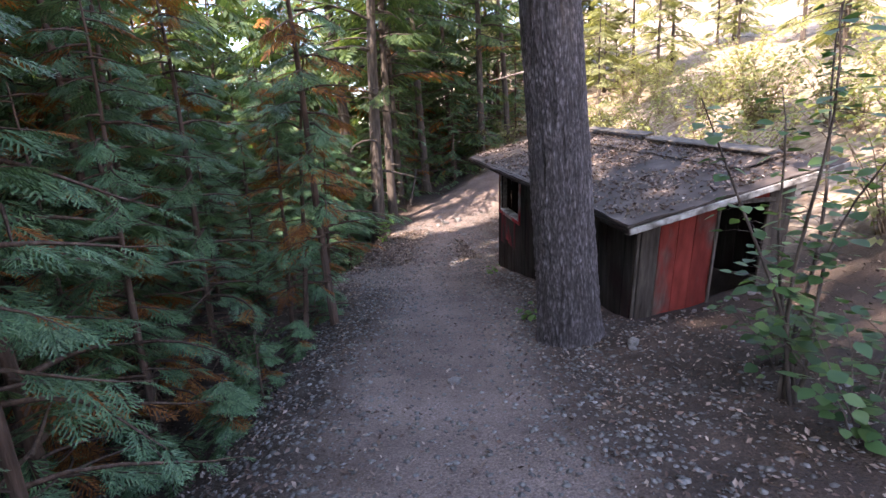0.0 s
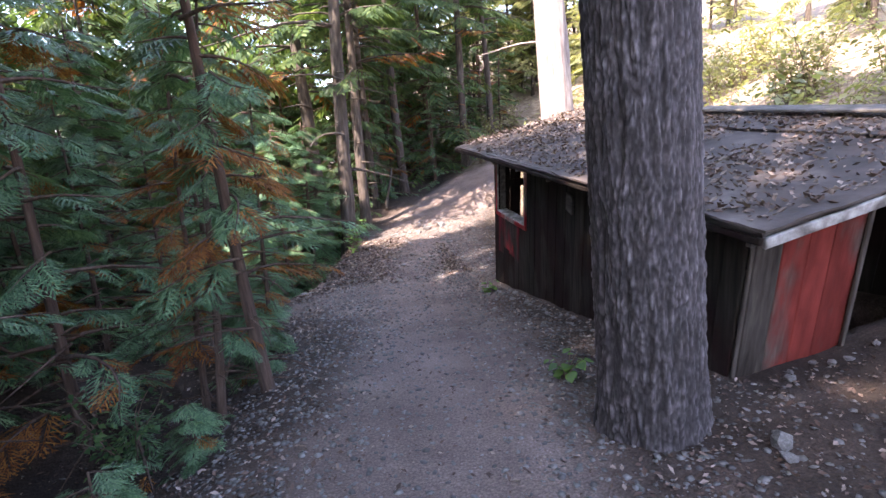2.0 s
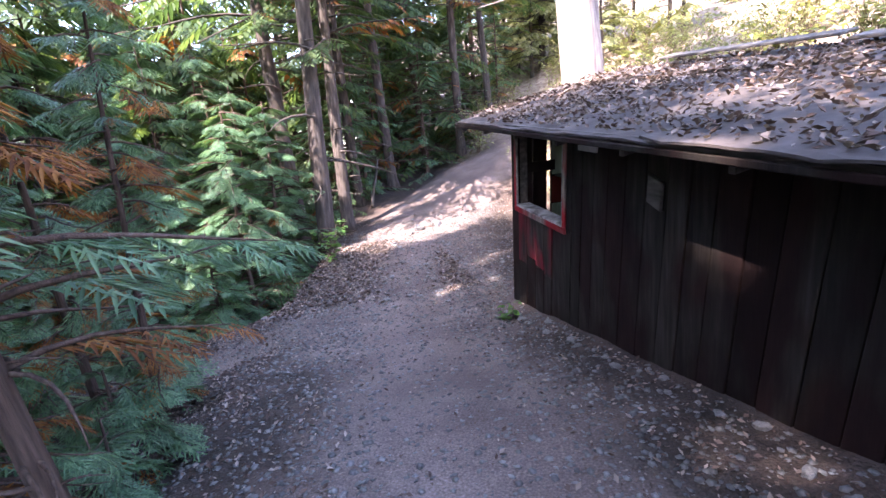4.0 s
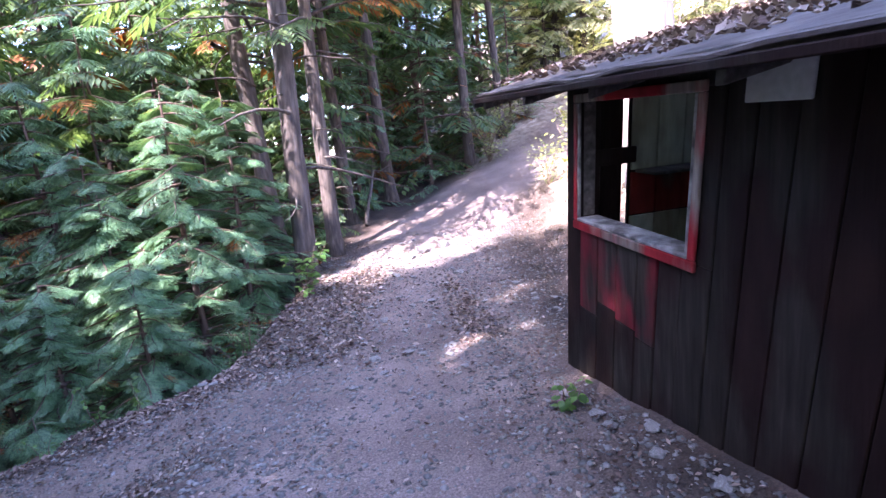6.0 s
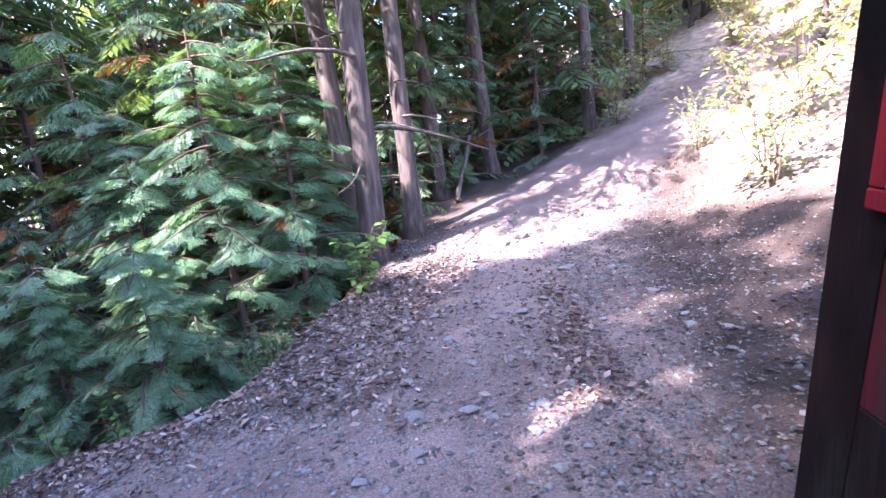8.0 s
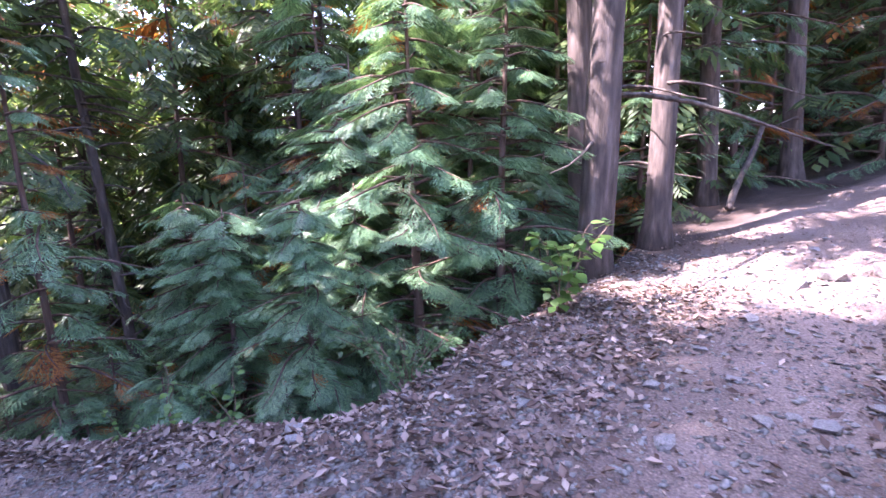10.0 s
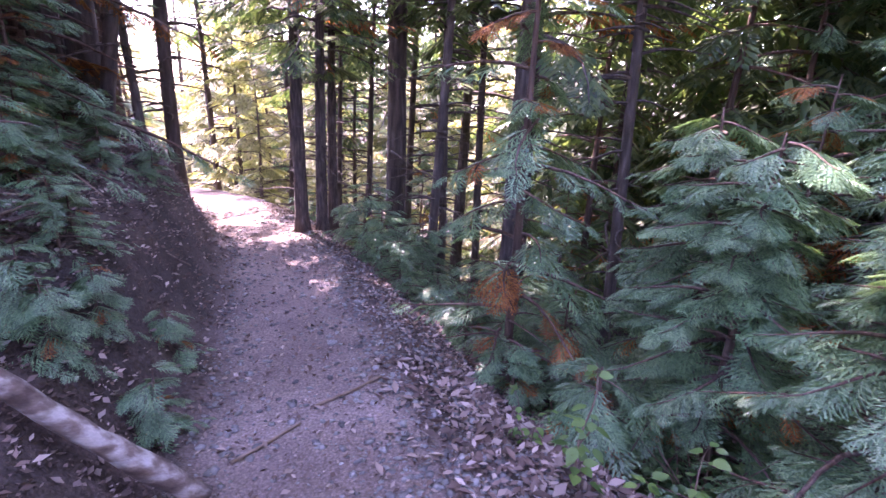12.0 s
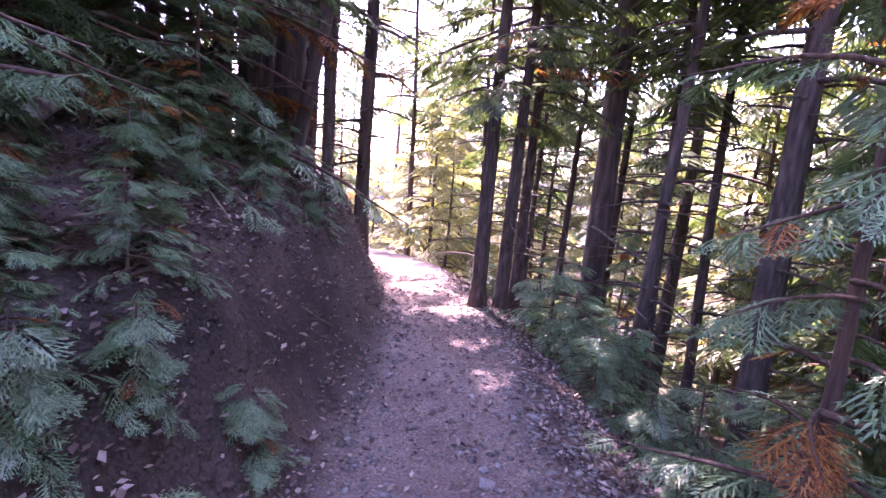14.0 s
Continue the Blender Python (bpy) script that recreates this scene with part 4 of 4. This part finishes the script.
# ---- shrubs and plants ----
salal = [shrub("shrub", "low shrub with dull green oval leaves", 9, 0.9, 330, 0.06, M_BROAD, s, 0.55, "low shrubs in the wood", "shrub", shape=LEAF_LOW) for s in (51, 52)]
# bank shrubs share the leaf colour with sunlight painted in
pale = [shrub("shrub", "shrub on the dry bank with sunlight painted into its yellow-green leaves", 10, 1.7, 330, 0.11, M_SUN_TONED, s, 0.9, "shrubs on the sunny bank", "shrub", shape=LEAF_LOW) for s in (61, 62)]
rng = np.random.default_rng(71)
count = 0
while count < 60:
    x, y = rng.uniform(-14, 1), rng.uniform(-2, 16)
    d = along(TRAIL, np.array([x]), np.array([y]))[0][0]
    e = along(SPUR, np.array([x]), np.array([y]))[0][0]
    if 1.35 < d < 5 and e > 1.9 and not (x > -1.3 and y < 8):
        plant(salal, x, y, count, rng.uniform(0, 360), rng.uniform(0.5, 1.1))
        count += 1
count = 0
while count < 100:
    x, y = rng.uniform(5.0, 13), rng.uniform(-1, 22)
    if along(SPUR, np.array([x]), np.array([y]))[0][0] > 1.6:
        plant(pale, x, y, count, rng.uniform(0, 360), rng.uniform(0.5, 1.3))
        count += 1

# young alder with round leaves beside the trail, near the start
alder = shrub("alder_sapling", "slim alder sapling with round green leaves beside the trail", 5, 2.9, 330, 0.10, M_BROAD, 81, 0.7, "", "sapling", (0.0, 0.0), M_GREYBARK, 0.016, leaf_shape(5, 0.46, 0.1, 0.1), True)
put(alder, 2.25, 0.35, 30, 1.0)
low = shrub("alder_shoot", "leafy alder shoots at the trail's edge", 7, 0.9, 130, 0.11, M_BROAD, 82, 0.5, "alder shoots", "sapling", (0, 0), M_GREYBARK, 0.007, leaf_shape(5, 0.46, 0.1, 0.1))
put(low, 2.1, -0.25, 0, 1.0)
again(low, 2.7, 0.9, 120, 0.9)
again(low, 3.2, 0.3, 220, 1.1)
maple = shrub("maple_seedling", "small bright green maple seedling at the foot of the fir", 5, 0.32, 34, 0.10, M_FRESH, 83, 0.22, "maple seedlings", "plant", shape=leaf_shape(4, 0.5, 0.1, 0.2))
put(maple, 1.5, 3.25, 0, 1.0)
again(maple, 2.12, 7.2, 90, 0.8)
hazel = shrub("hazel_shrub", "bright green hazel shrub at the foot of a trunk", 6, 1.1, 110, 0.13, M_FRESH, 84, 0.4, "", "shrub", shape=leaf_shape(5, 0.45, 0.1, 0.2))
put(hazel, 0.25, 11.9, 0, 0.9)
stalk = shrub("leafy_stalk", "pale green leafy stalk at the trail's edge", 2, 0.75, 34, 0.075, M_FRESH, 85, 0.25, "leafy stalks at the edge", "plant")
put(stalk, -1.9, 9.75, 0, 0.9)
again(stalk, -1.6, 10.0, 140, 0.8)
again(stalk, -2.4, 9.7, 60, 0.6)

# ---- seedlings on the bank ----
seedling = conifer("small cedar seedling on the bank", 0.9, 0.012, 0.05, 0.5, 22, SPRAY_FINE, 0.2, 6, 0.07, 2, seed=91, name="cedar_seedling", group="cedar seedlings on the bank")
for i, (x, y, s) in enumerate(((-2.5, 7.1, 0.5), (-3.0, 7.35, 0.4), (-3.6, 7.0, 0.45), (-4.2, 6.9, 0.4), (-2.8, 6.7, 0.7), (-1.9, 7.4, 0.4), (-3.9, 6.6, 0.6), (-2.35, 7.5, 0.5), (-2.65, 7.6, 0.4), (-2.9, 6.2, 1.0), (-3.6, 6.1, 1.0), (-1.7, 10.6, 0.8), (-2.35, 7.95, 0.5), (-2.3, 7.6, 0.45), (-3.0, 7.75, 0.4),
                             (-3.4, 9.9, 0.8), (-4.4, 9.7, 0.8), (-5.2, 9.5, 0.8), (-2.7, 10.2, 1.1), (-1.2, 3.2, 0.7), (-1.5, 2.5, 0.9), (-1.0, 4.7, 0.9), (-1.15, 5.2, 1.2), (-1.25, 6.3, 1.2), (-1.6, 1.7, 0.9), (-3.2, 7.0, 0.5), (-4.6, 6.7, 0.6), (-5.0, 6.9, 0.5), (-4.5, 6.2, 0.9), (-5.2, 6.0, 0.9))):
    plant([seedling], x, y, 0, 71 * i, s)

# ---- fallen timber ----


def log(name, a, b, r, mat, label, seed, group=""):
    a, b = np.array(a), np.array(b)
    top = thing(name, tuple(a), label, "log" if r > 0.025 else "stick", group)
    s = np.linspace(0, 1, 24)
    ln = (b - a) * s[:, None] + 0.25 * r * np.stack([np.sin(s * 7 + seed), np.cos(s * 6 + seed), 0.5 * np.sin(s * 9)], 1)
    v, t = tube(ln, r * (1 - 0.25 * s), 12)
    ax = np.repeat(ln, 12, 0)
    k = np.array([noise.noise(Vector((q[0] * 8 + seed, q[1] * 8, q[2] * 8))) for q in v])
    v = ax + (v - ax) * (1 + 0.3 * k[:, None])
    child("stem", fast_mesh("stem", v, t), mat, top, "", True)
    return top


def on(x, y, up=0.0):
    return (x, y, height(x, y) + up)


log("fallen_log", on(-1.97, 8.27, 0.03), (-1.86, 7.2, max(0.2, height(-1.86, 7.2) + 0.04)), 0.05, M_LOG, "bleached fallen log lying down the bank", 1)
log("fallen_log", on(-2.4, 6.98, 0.06), on(-3.3, 6.5, 0.1), 0.055, M_LOG, "grey fallen log half buried in the bank", 2)
log("fallen_pole", on(1.55, 16.2, 0.05), (2.0, 17.6, 1.3), 0.05, M_GREYBARK, "bare pole leaning between two trunks", 3)
log("dry_stick", on(-2.65, 8.6, 0.012), on(-2.95, 8.95, 0.012), 0.011, M_TWIG, "dry brown stick on the trail", 4, "sticks on the trail")
log("dry_stick", on(-2.2, 8.3, 0.012), on(-2.5, 8.55, 0.012), 0.009, M_TWIG, "dry brown stick on the trail", 5, "sticks on the trail")
for i in range(26):
    x, y = rng.uniform(-4.5, -1.3), rng.uniform(5.9, 7.4)
    a = rng.uniform(0, 6.283)
    log("dry_twig", on(x, y, 0.02), on(x + 0.5 * math.cos(a), y + 0.5 * math.sin(a), rng.uniform(0.02, 0.2)), 0.006, M_TWIG, "dry bare twig on the bank", i, "twigs on the bank")

# ---- stones ----
shapes = [part("stone", stone_shape(s, 1), M_STONE, None, "", False) for s in range(4)]
meshes = [o.data for o in shapes]
for o in shapes:
    bpy.data.objects.remove(o)


def stone(x, y, size, turn, label, group, k=0, sink=0.25):
    ob = new("stone", meshes[k % 4 if k < 4 or len(meshes) < 8 else 4 + k % 4])
    ob.matrix_basis = pose(x, y, height(x, y) + size * 0.5 * (1 - 2 * sink), 0, 0, turn) @ Matrix.Diagonal((size, size, size, 1))
    return tagged(ob, label, "stone", group)


for i, (x, y, s) in enumerate(((0.24, 1.62, 0.075), (2.0, 1.8, 0.09), (1.93, 1.68, 0.06), (2.3, 13.3, 0.16), (2.75, 13.45, 0.17), (2.05, 13.1, 0.11), (-0.9, 9.9, 0.09), (-0.75, 9.75, 0.07))):
    stone(x, y, s, 57 * i, "grey stone lying on the trail", "stones on the trail", i)
for i in range(11):
    x = 2.7 + 0.16 * i + rng.uniform(-0.06, 0.06)
    stone(x + rng.uniform(-0.04, 0.04), 2.6 - rng.uniform(0.0, 0.16), rng.uniform(0.03, 0.075), 77 * i, "grey stone along the hut's front wall", "stones along the hut", i)
flat_stones = [part("stone", stone_shape(s, 1, 0.34), M_STONE, None, "", False) for s in range(10, 14)]
flat_meshes = [o.data for o in flat_stones]
for o in flat_stones:
    bpy.data.objects.remove(o)
meshes += flat_meshes
for i in range(170):
    y = rng.uniform(8.3, 14.5)
    x = np.interp(y, SPUR[:, 1], SPUR[:, 0]) + rng.normal(0, 0.8)
    if x > -1.2 and not (x > 2.3 and y < 9.2):
        stone(x, y, 0.025 + 0.06 * rng.uniform() ** 2.5, 57 * i, "flat pale grey stone bedded in the trail", "flat stones at the bend", 4 + i, 0.3)
for i in range(30):
    x = rng.uniform(-4.5, -0.8)
    stone(x, np.interp(x, TRAIL[:6:-1, 0], TRAIL[:6:-1, 1]) + rng.uniform(0.1, 0.8), 0.02 + 0.04 * rng.uniform() ** 2, 57 * i, "flat grey stone on the lower trail's outer edge", "flat stones on the lower trail", 4 + i, 0.3)
for i in range(22):
    y = 3.4 + 0.2 * i
    stone(2.36 - rng.uniform(0.0, 0.2), y, rng.uniform(0.025, 0.075), 49 * i, "pale stone at the foot of the hut's wall", "stones along the hut", i)


def scatter(name, label, category, mat, shape, number, low_size, high_size, seed, area, tilt, keep, lift=0.3):
    """Uncounted small things strewn on the ground, in one mesh."""
    r = np.random.default_rng(seed)
    x0, x1, y0, y1 = area
    x, y = r.uniform(x0, x1, number * 6), r.uniform(y0, y1, number * 6)
    d, e = along(TRAIL, x, y)[0], along(SPUR, x, y)[0]
    ok = (r.uniform(0, 1, x.shape) < keep(x, y, d, e)) & ~((x > 2.42) & (x < 4.6) & (y > 2.6) & (y < 8.1))
    x, y = x[ok][:number], y[ok][:number]
    s = low_size + (high_size - low_size) * r.uniform(0, 1, len(x)) ** 2.2
    z = ground(x, y) + lift * s
    a = r.uniform(0, 6.283, len(x))
    ways = np.stack([np.cos(a), np.sin(a), r.uniform(-tilt, tilt, len(x))], 1)
    ups = np.stack([r.uniform(-tilt, tilt, len(x)), r.uniform(-tilt, tilt, len(x)), np.ones(len(x))], 1)
    ob = child(name, fast_mesh(name, *set_out(shape, np.stack([x, y, z], 1), ways, ups, s)), mat)
    return tagged(ob, label, category, kind="stuff")



def chip():
    v = np.array([(1, 0.1, 0), (0.2, 0.75, 0.05), (-0.8, 0.35, 0), (-0.6, -0.6, 0.05), (0.5, -0.7, 0), (0.1, 0.0, 0.28), (0, 0, -0.3)], float)
    t = [(i, (i + 1) % 5, 5) for i in range(5)] + [((i + 1) % 5, i, 6) for i in range(5)]
    return v, np.array(t)


pebble = chip()
scatter("fallen_leaves", "dry brown and grey leaves strewn over the forest floor", "leaves", M_LITTER, LEAF_DRY, 32000, 0.018, 0.055, 1, (-4.5, 6.5, -3, 15), 0.5,
        lambda x, y, d, e: 0.22 + 0.78 * smooth(0.35, 1.0, np.minimum(d, e)) * smooth(4.5, 1.3, np.minimum(d, e)))
scatter("fallen_leaves", "dry leaves along the lower trail and its bank", "leaves", M_LITTER, LEAF_DRY, 26000, 0.018, 0.055, 2, (-9, -0.5, 5.5, 11), 0.6,
        lambda x, y, d, e: 0.15 + 0.85 * smooth(0.3, 0.9, d) * smooth(3.0, 1.0, d))
scatter("fallen_leaves", "pale dry leaves thick along the outer edge of the bend", "leaves", M_LITTER, LEAF_DRY, 6500, 0.03, 0.09, 5, (-3.2, 2.4, 8.9, 12.8), 0.4,
        lambda x, y, d, e: 0.06 + 0.94 * smooth(0.3, 0.8, np.minimum(d, e)) * smooth(2.4, 1.2, np.minimum(d, e)))
scatter("gravel", "loose grey gravel on the trail", "gravel", M_STONE, pebble, 40000, 0.006, 0.034, 3, (-3.0, 4.5, -2.5, 14), 0.4,
        lambda x, y, d, e: smooth(3.4, 2.0, np.minimum(d, e)) * smooth(-1.5, -1.0, np.where(y > 5, x + 0.0 * y, 0.0) + smooth(8.5, 8.9, y)) * (0.6 + 0.4 * smooth(5.5, 8.0, y)) * (0.4 + 0.6 * smooth(0.2, 0.9, np.minimum(d, e)) * smooth(2.1, 1.1, np.minimum(d, e))), 0.1)
scatter("gravel", "loose grey gravel along the lower trail", "gravel", M_STONE, pebble, 11000, 0.006, 0.034, 4, (-8, 0.5, 7, 10.5), 0.4,
        lambda x, y, d, e: smooth(-0.75, -0.35, y - np.interp(x, TRAIL[:6:-1, 0], TRAIL[:6:-1, 1])) * (0.2 + 0.8 * smooth(0.15, 0.6, d) * smooth(1.5, 0.9, d)), 0.1)


def roof_litter():
    r = np.random.default_rng(9)
    n = 9000
    x, y = 2.12 + 2.28 * r.uniform(0, 1, n), r.uniform(2.35, 8.9, n)
    k = np.array([noise.noise(Vector((a * 1.6, b * 1.6, 3))) for a, b in zip(x, y)])
    ok = k + 0.35 > r.uniform(-0.25, 0.7, n)
    x, y = x[ok], y[ok]
    p = np.array([hut_point(a, b, roof_z(a) + 0.055 + r.uniform(0, 0.025)) for a, b in zip(x, y)]) + np.array((HX, HY, HZ))
    a = r.uniform(0, 6.283, len(x))
    ways = np.stack([np.cos(a), np.sin(a), r.uniform(-0.4, 0.6, len(x))], 1)
    ups = np.stack([r.uniform(-0.7, 0.5, len(x)), r.uniform(-0.6, 0.6, len(x)), np.ones(len(x))], 1)
    ob = child("roof_leaves", fast_mesh("roof_leaves", *set_out(LEAF_DRY, p, ways, ups, r.uniform(0.025, 0.07, len(x)))), M_LITTER)
    tagged(ob, "dry leaves lying thick on the hut's roof", "leaves", kind="stuff")


roof_litter()
